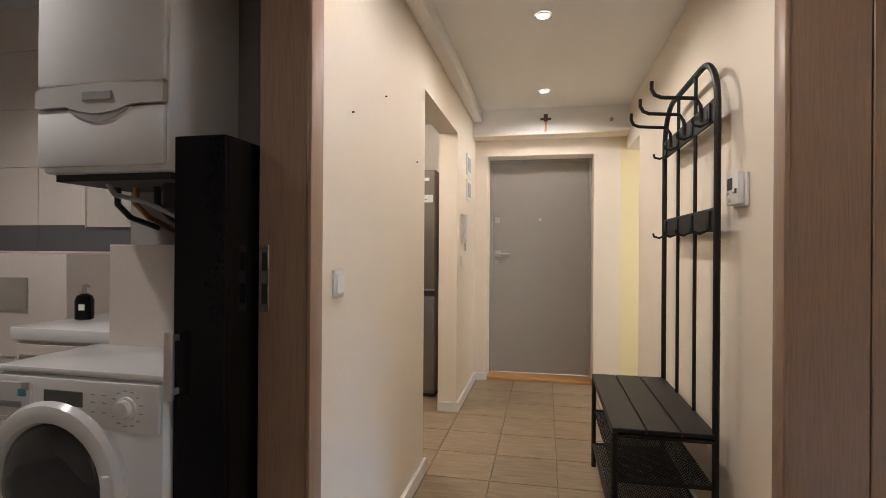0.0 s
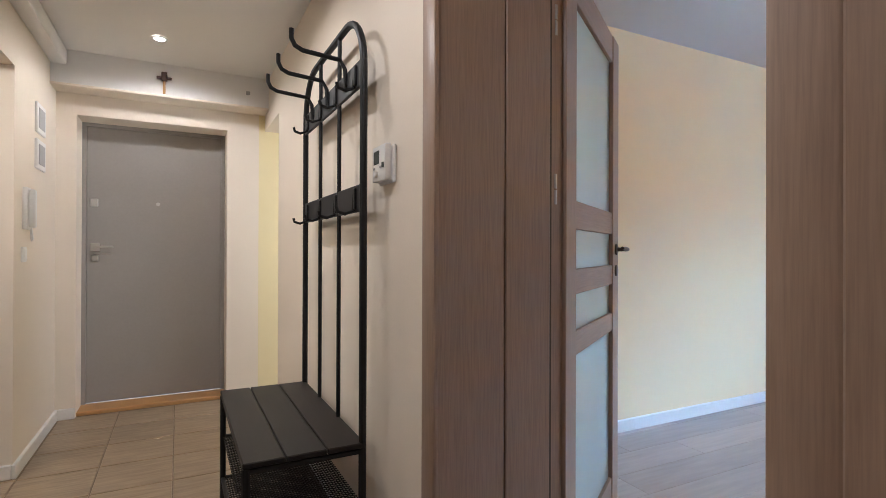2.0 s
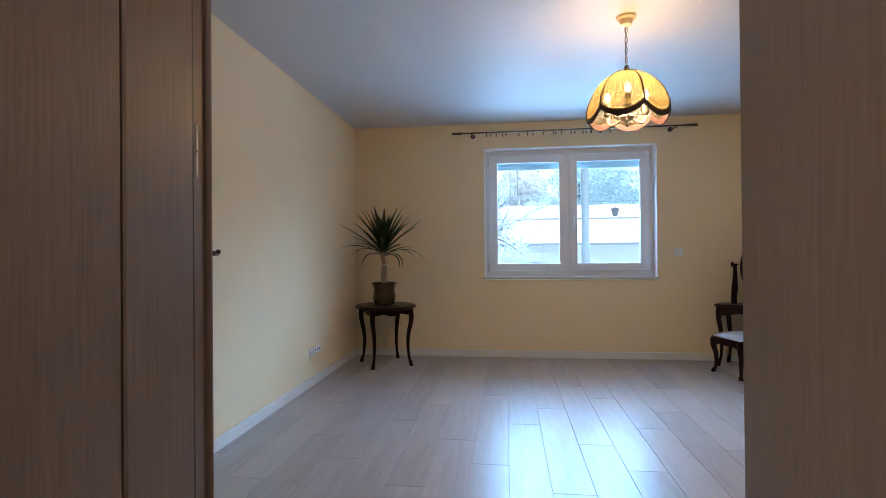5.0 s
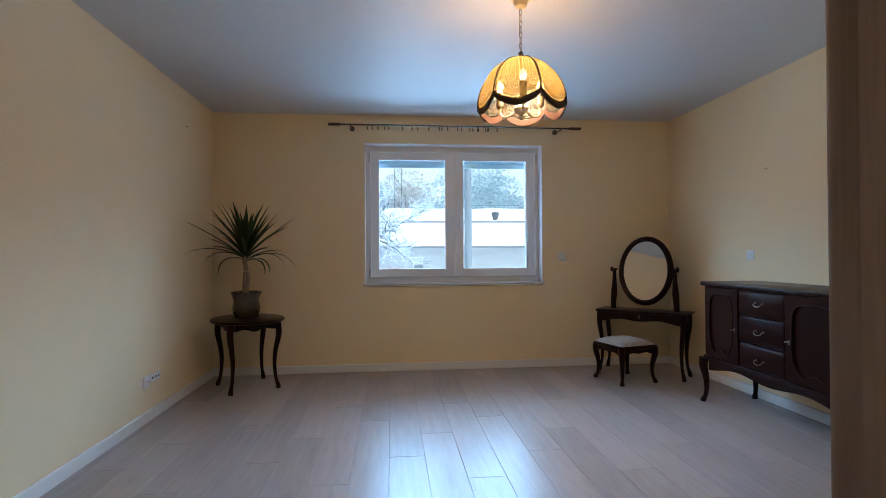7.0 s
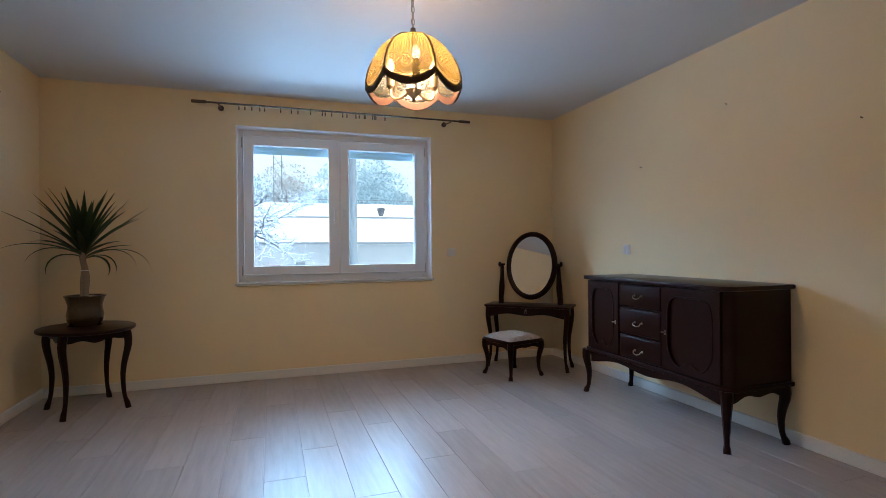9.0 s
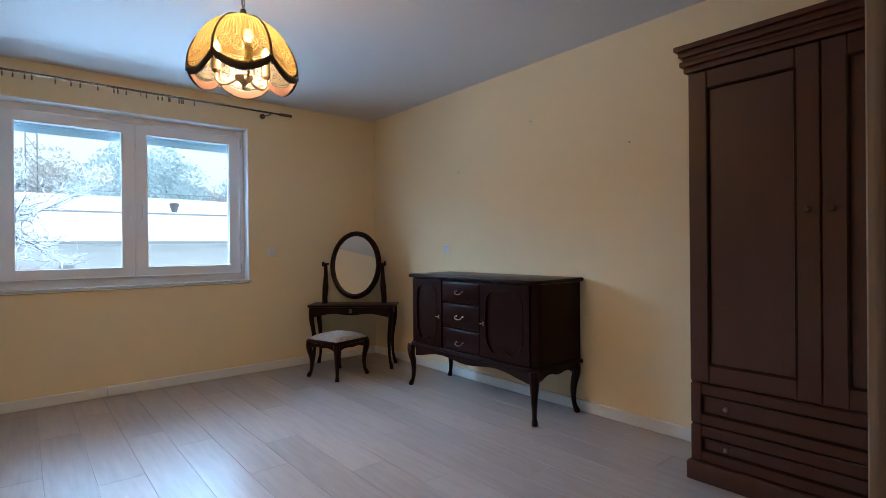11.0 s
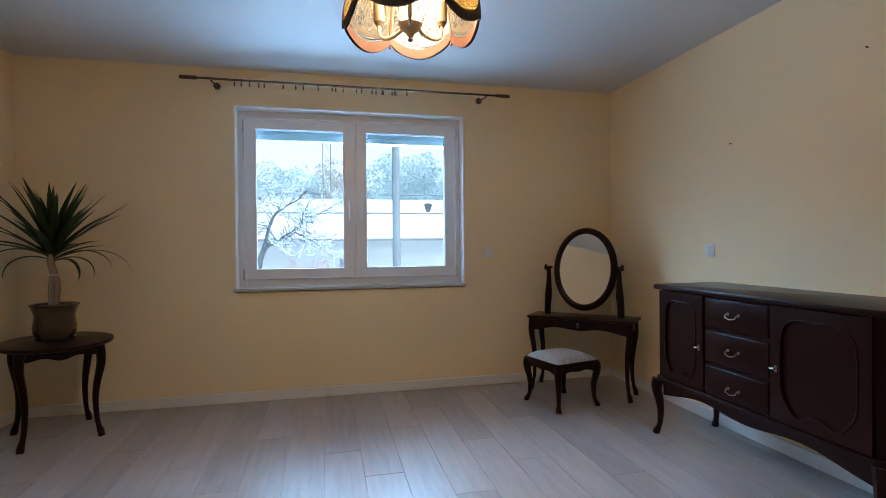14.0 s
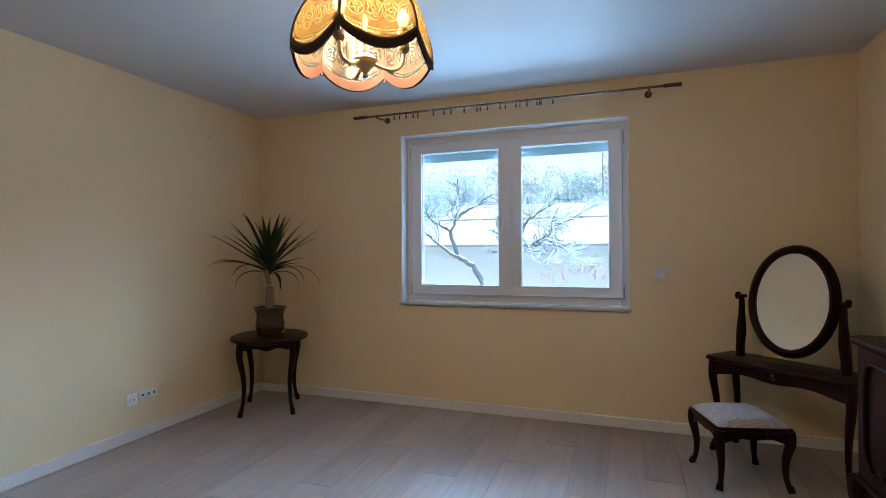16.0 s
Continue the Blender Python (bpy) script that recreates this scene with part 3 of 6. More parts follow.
# ---- doorway between hall and room: lining, architraves, leaf ----
door = thing("door_1", "greige wood-film door with frosted panes, standing open into the room", "door", kind="structure")
for side, y in ((1, DY1), (-1, DY0)):
    bm = bmesh.new()
    box(bm, 0.632, 0.843, y - side * (0 if side > 0 else 0.009), y + side * 0.04, 0, DH, bevel=0.003)
    box(bm, 0.846, 0.998, y - side * 0.002, y + side * 0.04, 0, DH, bevel=0.003)
    box(bm, 0.999, X0 + 0.002, y + side * (0.014 if side > 0 else 0.026), y + side * 0.04, 0, DH + 0.014)
    part("jamb", bm, M["frame_wood"], door)
bm = bmesh.new()
box(bm, 0.632, 0.998, DY0, DY1, DH, DH + 0.04, bevel=0.003)
box(bm, 0.999, X0 + 0.002, DY0 - 0.014, DY1 + 0.014, DH + 0.014, DH + 0.04)
part("head", bm, M["frame_across"], door)
# dark strip standing in for the shade between jamb and leaf
part("seal", boxed(0.998, 1.005, DY1 + 0.002, DY1 + 0.012, 0.0, DH), M["bronze"], door, "dark brown strip standing in for the shadow in the rebate")


def architrave(y_in, side, x, out, m=None):
    """An upright casing with a rounded face; side: which way it reaches from the opening, out: which way it faces."""
    bm = boxed(x, x + out * 0.016, y_in, y_in + side * 0.078, 0.0, DH + 0.08, bevel=0.006, seg=2)
    return bm


ax = 0.640
part("architrave", architrave(DY1 - 0.004, 1, ax, -1), M["frame_wood"], door)
part("architrave", architrave(DY0 + 0.014, -1, ax, -1), M["frame_wood"], door)
part("casing_panel", boxed(0.610, 0.66, DY0 - 0.22, DY0 - 0.066, 0, DH + 0.08, bevel=0.004), M["frame_wood"], door, "wood-film panel beside the casing")
part("architrave", boxed(ax - 0.016, ax, DY0 + 0.015, DY1 - 0.004, DH - 0.004, DH + 0.08, bevel=0.006), M["frame_across"], door)
part("architrave", architrave(DY1 + 0.016, 1, X0, 1), M["frame_wood"], door)
part("architrave", architrave(DY0 - 0.032, -1, X0, 1), M["frame_wood"], door)
part("architrave", boxed(X0, X0 + 0.016, DY0 - 0.016, DY1 + 0.016, DH + 0.016, DH + 0.09, bevel=0.006), M["frame_across"], door)

# leaf: local x from the hinge along the leaf, local y through it
LEAF = pose(1.052, DY1 + 0.022, 0, 0, 0, LEAF_TURN)
LW, LT = 0.825, 0.04
stiles, rails = bmesh.new(), bmesh.new()
for x0, x1 in ((0.0, 0.115), (LW - 0.115, LW)):
    box(stiles, x0, x1, -LT / 2, LT / 2, 0.012, 2.02, bevel=0.002)
for z0, z1 in ((0.012, 0.17), (0.785, 0.86), (0.98, 1.06), (1.188, 1.278), (1.91, 2.02)):
    box(rails, 0.115, LW - 0.115, -LT / 2 + 0.004, LT / 2 - 0.004, z0, z1, bevel=0.002)
leaf = part("leaf", stiles, M["frame_wood"], door)
leaf.matrix_local = LEAF
part("rails", rails, M["frame_across"], leaf)
for z0, z1 in ((0.17, 0.785), (0.86, 0.98), (1.06, 1.188), (1.278, 1.91)):
    pn = part("frosted_pane", boxed(0.115, LW - 0.115, -0.003, 0.003, z0, z1), M["milk"], leaf, "pale frosted glass")
for s in (-1, 1):
    bm = tube([(LW - 0.055, s * 0.02, 1.125), (LW - 0.055, s * 0.062, 1.125), (LW - 0.06, s * 0.068, 1.126), (LW - 0.16, s * 0.066, 1.130)], [0.009, 0.008, 0.009, 0.007], 10)
    lathe([(0.024, 0), (0.024, 0.006), (0.02, 0.008)], 20, bm)
    for v in bm.verts[-60:]:
        v.co = (LW - 0.055 + v.co.x, s * (0.02 + v.co.z), 1.125 + v.co.y)
    part("door_handle", bm, M["bronze"], leaf, "dark metal lever handle")
    bm = lathe([(0.024, 0), (0.024, 0.005), (0.02, 0.007)], 20)
    for v in bm.verts:
        v.co = (LW - 0.055 + v.co.x, s * (0.02 + v.co.z), 1.035 + v.co.y)
    part("rosette", bm, M["bronze"], leaf, "dark metal keyhole rosette")
part("lock_plate", boxed(LW, LW + 0.002, -0.01, 0.01, 1.0, 1.2), M["steel"], leaf)
for z in (0.25, 1.30, 1.80):
    part("hinge", lathe([(0.008, -0.045), (0.008, -0.002), (0.006, -0.002), (0.006, 0.002), (0.008, 0.002), (0.008, 0.045)], 12, at=(1.030, DY1 + 0.020, z)), M["steel"], door, "bright steel barrel hinge")

# ---- hall shell, built askew like the hall ----
LU, RU, FV, BV = -0.668, 0.634, 2.97, -2.6
HC = HALL_CEIL
OV0, OV1, OH = 1.015, 2.03, 2.015             # kitchen opening
BV0, BV1, BH = -1.17, -0.33, 2.05             # bathroom opening
AV = 2.36                                     # side passage opening
DV0, DV1 = DY0 - 0.045 - 1.85, DY1 + 0.045 - 1.85
walls("wall_hall_left", [(LU - 0.135, LU, BV, BV0 - 0.04, 0, 2.6), (LU - 0.135, LU, BV0 - 0.04, BV1 + 0.04, BH + 0.04, 2.6), (LU - 0.135, LU, BV1 + 0.04, OV0, 0, 2.6), (LU - 0.135, LU, OV0, OV1, OH, 2.6), (LU - 0.135, LU, OV1, FV + 0.3, 0, 2.6)], M["cream"], "cream painted hall wall with openings to kitchen and bathroom", HALL)
walls("wall_hall_right", [(RU, RU + 0.14, BV, DV0, 0, 2.6), (RU, RU + 0.14, DV0, DV1, DH + 0.045, 2.6), (RU, RU + 0.14, DV1, AV, 0, 2.6), (RU, RU + 0.14, AV, FV, 2.03, 2.6)], M["cream"], "cream painted hall wall behind the coat rack", HALL)
EU0, EU1, EH = -0.556, 0.366, 2.01
walls("wall_hall_end", [(LU, EU0, FV, FV + 0.3, 0, 2.6), (EU1, RU - 0.01, FV, FV + 0.3, 0, 2.6), (EU0, EU1, FV, FV + 0.3, EH, 2.6)], M["cream"], "cream painted end wall round the entrance door", HALL)
walls("wall_hall_back", [(LU - 0.135, RU + 0.14, BV - 0.1, BV, 0, 2.6)], M["cream"], "plain cream wall closing the hall behind", HALL)
bm = boxed(LU, RU, BV, FV, HC, HC + 0.1)
solid("ceiling_hall", bm, M["white"], "white lowered hall ceiling with downlights", "ceiling", HALL, kind="structure", smooth=False)
solid("beam", boxed(LU, RU, FV - 0.17, FV, 2.165, HC), M["white"], "white painted beam across the hall over the entrance door", "beam", HALL, kind="structure", smooth=False)
solid("beam_trim", boxed(LU, RU, FV - 0.185, FV - 0.0, 2.150, 2.1645, bevel=0.003), M["cream"], "narrow cream ledge along the foot of the beam", "trim", HALL, kind="structure")
solid("ceiling_cove_trim", boxed(LU, LU + 0.085, BV, FV - 0.17, HC - 0.10, HC, bevel=0.012, seg=2), M["white"], "white painted pipe casing along the hall ceiling edge", "trim", HALL, kind="structure")
for u0, u1, v0, v1 in ((LU, LU + K, BV1 + 0.1, OV0 + K), (LU, LU + K, OV1 - K, FV - K), (LU - 0.135, LU, OV1 - K, OV1), (LU - 0.135, LU, OV0, OV0 + K), (RU - K, RU, DV1 + 0.06, AV), (LU, EU0, FV - K, FV), (EU1, RU - 0.02, FV - K, FV), (LU, LU + K, BV, BV0 - 0.1), (RU - K, RU, BV, DV0 - 0.06)):
    skirting("baseboard", u0, u1, v0, v1, HALL, 0.07)

# entrance door
ent = thing("door_2", "grey steel-faced entrance door, closed, in a deep reveal", "door", HALL, kind="structure")
EV = FV + 0.235
part("leaf", boxed(EU0 + 0.025, EU1 - 0.025, EV, EV + 0.06, 0.03, EH - 0.025, bevel=0.003), M["door_grey"], ent)
bm = bmesh.new()
box(bm, EU0, EU0 + 0.025, EV - 0.02, EV + 0.06, 0.0, EH)
box(bm, EU1 - 0.025, EU1, EV - 0.02, EV + 0.06, 0.0, EH)
box(bm, EU0 + 0.025, EU1 - 0.025, EV - 0.02, EV + 0.06, EH - 0.025, EH)
part("door_frame", bm, M["door_grey"], ent)
part("threshold", boxed(EU0, EU1, FV + 0.03, EV, 0.0, 0.028, bevel=0.004), M["oak"], ent, "orange-brown wooden threshold")
bm = tube([(EU0 + 0.075, EV, 1.135), (EU0 + 0.075, EV - 0.05, 1.135), (EU0 + 0.085, EV - 0.055, 1.135), (EU0 + 0.19, EV - 0.053, 1.135)], 0.009, 10)
box(bm, EU0 + 0.045, EU0 + 0.105, EV - 0.009, EV, 1.105, 1.165, bevel=0.006)
part("door_handle", bm, M["steel"], ent, "brushed steel lever handle")
bm = bmesh.new()
box(bm, EU0 + 0.05, EU0 + 0.10, EV - 0.011, EV, 1.03, 1.08, bevel=0.008)
tube([(EU0 + 0.075, EV, 1.09), (EU0 + 0.10, EV - 0.02, 1.092), (EU0 + 0.17, EV - 0.02, 1.09)], 0.005, 8, bm)
part("lock_escutcheon", bm, M["steel"], ent, "steel lock plate with a key")
part("upper_lock", boxed(EU0 + 0.045, EU0 + 0.095, EV - 0.014, EV, 1.42, 1.48, bevel=0.006), M["steel"], ent)
part("peephole", tube([(-0.09, EV, 1.455), (-0.09, EV - 0.008, 1.455)], 0.013, 16), M["steel"], ent)

# downlights
for u, v in ((-0.06, 1.07), (-0.06, 2.33), (-0.06, -0.19), (-0.06, -1.45)):
    dl = thing("downlight", "small round recessed ceiling downlight, lit", "ceiling light", HALL @ pose(u, v, HC), group="hall downlights")
    part("bezel", lathe([(0.042, -0.001), (0.042, -0.006), (0.030, -0.008), (0.029, -0.003)], 28, cap=False), M["enamel"], dl)
    part("lens", lathe([(0.029, -0.003), (0.027, -0.0045)], 24), M["led"], dl, "glowing round lens")

# cross on the beam, small round detector
cr = thing("wall_crucifix", "small dark wooden cross with a pale stem hung on the beam", "cross", HALL @ pose(-0.045, FV - 0.17, 2.26))
part("upright", boxed(-0.008, 0.008, -0.012, 0, -0.085, 0.06, bevel=0.002), M["oak"], cr, "pale brown upright")
part("crossbar", boxed(-0.045, 0.045, -0.016, -0.003, 0.012, 0.03, bevel=0.003), M["red_wood"], cr)
part("top_plate", boxed(-0.017, 0.017, -0.018, -0.003, 0.0, 0.062, bevel=0.004), M["red_wood"], cr)
solid("wall_sensor", boxed(-0.014, 0.014, -0.012, 0, -0.014, 0.014, bevel=0.004), M["grey_plastic"], "tiny grey sensor button on the beam", "sensor", HALL @ pose(0.49, FV - 0.17, 2.258))

# left hall wall fittings


def on_left(v, z):
    return HALL @ pose(LU, v, z, 0, 0, 90)


socket(on_left(-0.125, 1.065), label="white plastic rocker switch on the cream hall wall", rockers=1, w=0.075, size=0.085)
for z in (1.86, 1.655):
    bx = thing("breaker_cover", "small white framed grey panel on the cream hall wall", "wall panel", on_left(2.52, z), group="hall wall panels")
    part("panel_frame", boxed(-0.10, 0.10, -0.014, 0, -0.085, 0.085, bevel=0.004), M["plastic"], bx)
    part("panel_window", boxed(-0.07, 0.07, -0.017, -0.0135, -0.058, 0.058, bevel=0.002), M["grey_plastic"], bx, "smoky grey window")
ic = thing("intercom", "white plastic intercom handset on its wall cradle", "intercom", on_left(2.22, 1.33))
part("cradle", boxed(-0.042, 0.042, -0.022, 0, -0.11, 0.11, bevel=0.006, seg=2), M["plastic"], ic)
part("handset", boxed(-0.026, 0.026, -0.050, -0.022, -0.10, 0.10, bevel=0.010, seg=2), M["plastic"], ic)
part("cord", tube([(0.0, -0.03, -0.10), (0.01, -0.035, -0.16), (0.03, -0.025, -0.17), (0.033, -0.02, -0.11)], 0.004, 6), M["plastic"], ic)
socket(on_left(2.19, 1.09), label="small white rocker switch under the intercom", rockers=1, w=0.075)
for v, z in ((-0.01, 1.62), (0.34, 1.775), (0.84, 1.60)):
    solid("wall_plug", tube([(0, 0, 0), (0, -0.008, 0.002)], 0.0032, 8), M["bronze"], "small dark screw in the cream wall", "screw", on_left(v, z), group="screws in the hall wall")

# thermostat beside the rack
th = thing("thermostat", "white boxy room thermostat with small display and dial", "thermostat", HALL @ pose(RU, 0.362, 1.385, 0, 0, -90))
part("wall_plate", boxed(-0.062, 0.062, -0.012, 0, -0.058, 0.058, bevel=0.004), M["plastic"], th)
part("case", boxed(-0.066, 0.05, -0.034, -0.012, -0.05, 0.062, bevel=0.006, seg=2), M["plastic"], th)
part("display", boxed(-0.048, 0.0, -0.0355, -0.0335, 0.004, 0.046, bevel=0.001), M["lcd"], th, "dark grey display")
part("dial", tube([(-0.022, -0.034, -0.026), (-0.022, -0.042, -0.026)], 0.011, 18), M["plastic"], th)
for x in (-0.05, 0.006):
    part("button", boxed(x, x + 0.014, -0.036, -0.0335, -0.012, -0.005), M["grey_plastic"], th)
part("slider", boxed(0.026, 0.04, -0.0365, -0.0335, -0.012, 0.004), M["lcd"], th)

# ---- coat rack with bench ----
rack = thing("coat_rack_bench", "black metal hall stand with hooks, bench and mesh shoe shelf", "coat rack", HALL @ pose(0, 0, 0))
PV0, PV1, PU, FU, BZ = RACK
R = 0.0125
side = [(PU, PV0, 0.0), (PU, PV0, 1.72)]
arc = [(PU, PV0 + 0.19 - 0.19 * math.cos(a), 1.72 + 0.19 * math.sin(a)) for a in [k * math.pi / 16 for k in range(1, 9)]]
arc2 = [(PU, PV1 - 0.19 + 0.19 * math.cos(a), 1.72 + 0.19 * math.sin(a)) for a in [math.pi / 2 - k * math.pi / 16 for k in range(0, 9)]]
part("arch_frame", tube(side + arc + arc2 + [(PU, PV1, 0.0)], R, 10), M["black"], rack)
for k in (1, 2):
    v = PV0 + (PV1 - PV0) * k / 3
    part("upright_bar", tube([(PU, v, BZ), (PU, v, 1.91)], 0.008, 8), M["black"], rack)
for z in (1.29, 1.70):
    part("hook_rail", boxed(PU - 0.006, PU + 0.006, PV0, PV1, z - 0.045, z + 0.045, bevel=0.003), M["black"], rack)
    for k in range(4):
        v = PV0 + 0.07 + (PV1 - PV0 - 0.14) * k / 3
        part("hook", tube([(PU - 0.008, v, z + 0.02), (PU - 0.012, v, z - 0.04), (PU - 0.04, v, z - 0.052), (PU - 0.065, v, z - 0.045), (PU - 0.07, v, z - 0.028)], 0.006, 8), M["black"], rack)
        part("hook_plate", boxed(PU - 0.014, PU - 0.005, v - 0.017, v + 0.017, z - 0.035, z + 0.035, bevel=0.003), M["black"], rack)
for k in range(3):
    v = PV0 + 0.17 + (PV1 - PV0 - 0.34) * k / 2
    part("long_hook", tube([(PU - 0.008, v, 1.69), (PU - 0.012, v, 1.755), (PU - 0.03, v, 1.785), (PU - 0.16, v, 1.795), (PU - 0.185, v, 1.807), (PU - 0.197, v, 1.83), (PU - 0.197, v, 1.862)], 0.008, 8), M["black"], rack)
for v in (PV0, PV1):
    part("front_leg", tube([(FU, v, 0.0), (FU, v, BZ - 0.02)], R, 10), M["black"], rack)
    for z in (BZ - 0.03, 0.30, 0.12):
        part("side_rail", tube([(FU, v, z), (PU, v, z)], 0.009, 8), M["black"], rack)
for u in (FU, PU):
    part("long_rail", tube([(u, PV0, BZ - 0.03), (u, PV1, BZ - 0.03)], 0.009, 8), M["black"], rack)
    for z in (0.12,):
        part("long_rail", tube([(u, PV0, z), (u, PV1, z)], 0.009, 8), M["black"], rack)
bw = (PU - FU + 0.02) / 3
for k in range(3):
    u = FU - 0.012 + bw * k
    part("bench_board", boxed(u + 0.0015, u + bw - 0.0015, PV0 - 0.012, PV1 + 0.012, BZ - 0.018, BZ, bevel=0.003), M["black_wood"], rack)


def mesh_shelf(z):
    """Expanded-metal sheet: crossing slanted wires."""
    bm = bmesh.new()
    w, l = PU - FU, PV1 - PV0
    n, s = 46, 0.0015
    for k in range(-18, n):
        for slope in (1, -1):
            a = k * l / n
            b = a + w * 0.95
            if slope < 0:
                p, q = (PU, PV0 + a), (FU, PV0 + b)
            else:
                p, q = (FU, PV0 + a), (PU, PV0 + b)
            lo, hi = PV0, PV1
            (x0, y0), (x1, y1) = p, q
            if y1 <= lo or y0 >= hi:
                continue
            t0 = max(0.0, (lo - y0) / (y1 - y0))
            t1 = min(1.0, (hi - y0) / (y1 - y0))
            tube([(x0 + (x1 - x0) * t0, y0 + (y1 - y0) * t0, z), (x0 + (x1 - x0) * t1, y0 + (y1 - y0) * t1, z)], 0.0024, 3, bm, cap=False)
    return bm


part("mesh_shelf", mesh_shelf(0.30), M["black"], rack)
part("mesh_shelf", mesh_shelf(0.12), M["black"], rack)

# ---- oval side table ----
def table_legs(parent, corners, h, mat, top=0.029, ankle=0.014, knee=0.03, toe=0.028):
    cx = sum(c[0] for c in corners) / len(corners)
    cy = sum(c[1] for c in corners) / len(corners)
    for x, y in corners:
        part("leg", cabriole(h, top, ankle, knee, toe, x - cx, y - cy, (x, y, 0)), mat, parent)


tb = thing("side_table", "dark mahogany oval side table with curved cabriole legs", "table", pose(5.235, 2.605, 0, 0, 0, 31))
TZ = 0.595
part("tabletop", prism(ellipse(0.345, 0.30, 48), TZ - 0.024, TZ, bevel=0.008), M["mahogany"], tb)
for s in (-1, 1):
    a = skirt_xz(0.40, 0.05, 0.062, 0.018, 0.010)
    bmesh.ops.transform(a, matrix=pose(0, s * 0.178, TZ - 0.024), verts=a.verts)
    part("apron", a, M["mahogany"], tb)
    a = skirt_xz(0.34, 0.05, 0.062, 0.018, 0.010)
    bmesh.ops.transform(a, matrix=pose(s * 0.192, 0, TZ - 0.024, 0, 0, 90), verts=a.verts)
    part("apron", a, M["mahogany"], tb)
table_legs(tb, [(sx * 0.188, sy * 0.178) for sx in (-1, 1) for sy in (-1, 1)], TZ - 0.026, M["mahogany_up"])

# ---- pot and dracaena ----
PX, PY = 5.265, 2.625
saucer = solid("saucer", lathe([(0.07, 0), (0.105, 0.006), (0.112, 0.016), (0.105, 0.016), (0.09, 0.009), (0.0005, 0.008)], 36), M["pot"], "shallow dark glazed saucer under the plant pot", "saucer", pose(PX, PY, TZ))
pot = thing("plant_pot", "bulbous bronze-glazed ceramic pot with a flared rim", "plant pot", pose(PX, PY, TZ + 0.009))
part("body", lathe([(0.078, 0), (0.095, 0.004), (0.112, 0.04), (0.116, 0.075), (0.108, 0.12), (0.106, 0.145), (0.118, 0.185), (0.126, 0.205)], 40), M["pot"], pot)
part("rim", lathe([(0.126, 0.203), (0.132, 0.208), (0.130, 0.216), (0.116, 0.214), (0.112, 0.200)], 40, cap=False), M["pot"], pot, "flared glazed rim")
part("soil", lathe([(0.113, 0.206), (0.06, 0.209), (0.0005, 0.211)], 24, cap=False), M["soil"], pot)

plant = thing("dracaena_plant", "dracaena with a bare cane trunk and arching dark green leaves", "houseplant", pose(PX, PY, TZ + 0.215))
rng = random.Random(5)
cane = [(0.005 + 0.018 * math.sin(i * 0.5) - 0.002 * i, 0.006 * math.cos(i * 0.6), 0.03 * i) for i in range(13)]
part("trunk", tube(cane, [0.024 - 0.0006 * i + 0.002 * (i % 2) for i in range(13)], 10), M["trunk"], plant)
part("trunk", tube([(-0.02, 0.012, 0.0), (-0.022, 0.012, 0.10), (-0.012, 0.006, 0.21), (-0.02, 0.008, 0.27)], [0.015, 0.014, 0.012, 0.009], 8), M["trunk"], plant)
part("tie", tube([(0.034 * math.cos(a), 0.028 * math.sin(a), 0.19) for a in [k * math.pi / 8 for k in range(17)]], 0.003, 6), M["paper"], plant, "white string tie")


def blade(base, az, el, length, width, droop):
    """A long folded leaf, arching under its weight."""
    bm = bmesh.new()
    n = 12
    p = Vector(base)
    rows = []
    e = el
    for i in range(n + 1):
        t = i / n
        d = Vector((math.cos(az) * math.cos(e), math.sin(az) * math.cos(e), math.sin(e)))
        s = Vector((-math.sin(az), math.cos(az), 0))
        up = s.cross(d) * -1
        w = width * (0.35 + 0.65 * min(1.0, t * 4)) * (1 - max(0.0, (t - 0.35) / 0.65) ** 1.7) + 0.0006
        rows.append([bm.verts.new(p - s * w / 2 + up * w * 0.22), bm.verts.new(p), bm.verts.new(p + s * w / 2 + up * w * 0.22)])
        p = p + d * (length / n)
        e -= droop / n * (0.4 + 1.6 * t)
    for a, b in zip(rows, rows[1:]):
        for k in range(2):
            bm.faces.new((a[k], a[k + 1], b[k + 1], b[k]))
    ex = bmesh.ops.solidify(bm, geom=bm.faces[:], thickness=0.0009)
    return bm


leaves = []
for k in range(46):
    az = k * 2.39996 + rng.uniform(-0.3, 0.3)
    f = k / 45
    el = radians(86 - 58 * f ** 0.9 + rng.uniform(-8, 8))
    length = rng.uniform(0.37, 0.50) * (0.82 + 0.22 * math.sin(math.pi * f))
    droop = radians(4 + 24 * f ** 3 + rng.uniform(0, 10))
    leaves.append((az, el, length, rng.uniform(0.034, 0.050), droop, 0.37 - 0.085 * f))
leaves += [(radians(115), radians(36), 0.58, 0.036, radians(10), 0.31), (radians(-62), radians(42), 0.56, 0.038, radians(6), 0.31),
           (radians(122), radians(24), 0.52, 0.034, radians(52), 0.30), (radians(160), radians(22), 0.50, 0.034, radians(30), 0.30),
           (radians(138), radians(20), 0.34, 0.036, radians(120), 0.28), (radians(95), radians(30), 0.40, 0.034, radians(95), 0.29),
           (radians(-72), radians(26), 0.52, 0.026, radians(105), 0.28), (radians(-85), radians(30), 0.40, 0.030, radians(110), 0.28),
           (radians(-115), radians(18), 0.30, 0.034, radians(140), 0.27), (radians(-40), radians(22), 0.34, 0.030, radians(130), 0.27)]
for az, el, length, width, droop, root in leaves:
    part("leaf", blade((-0.018, 0.0, root), az, el, length, width, droop), M["leaf"], plant)

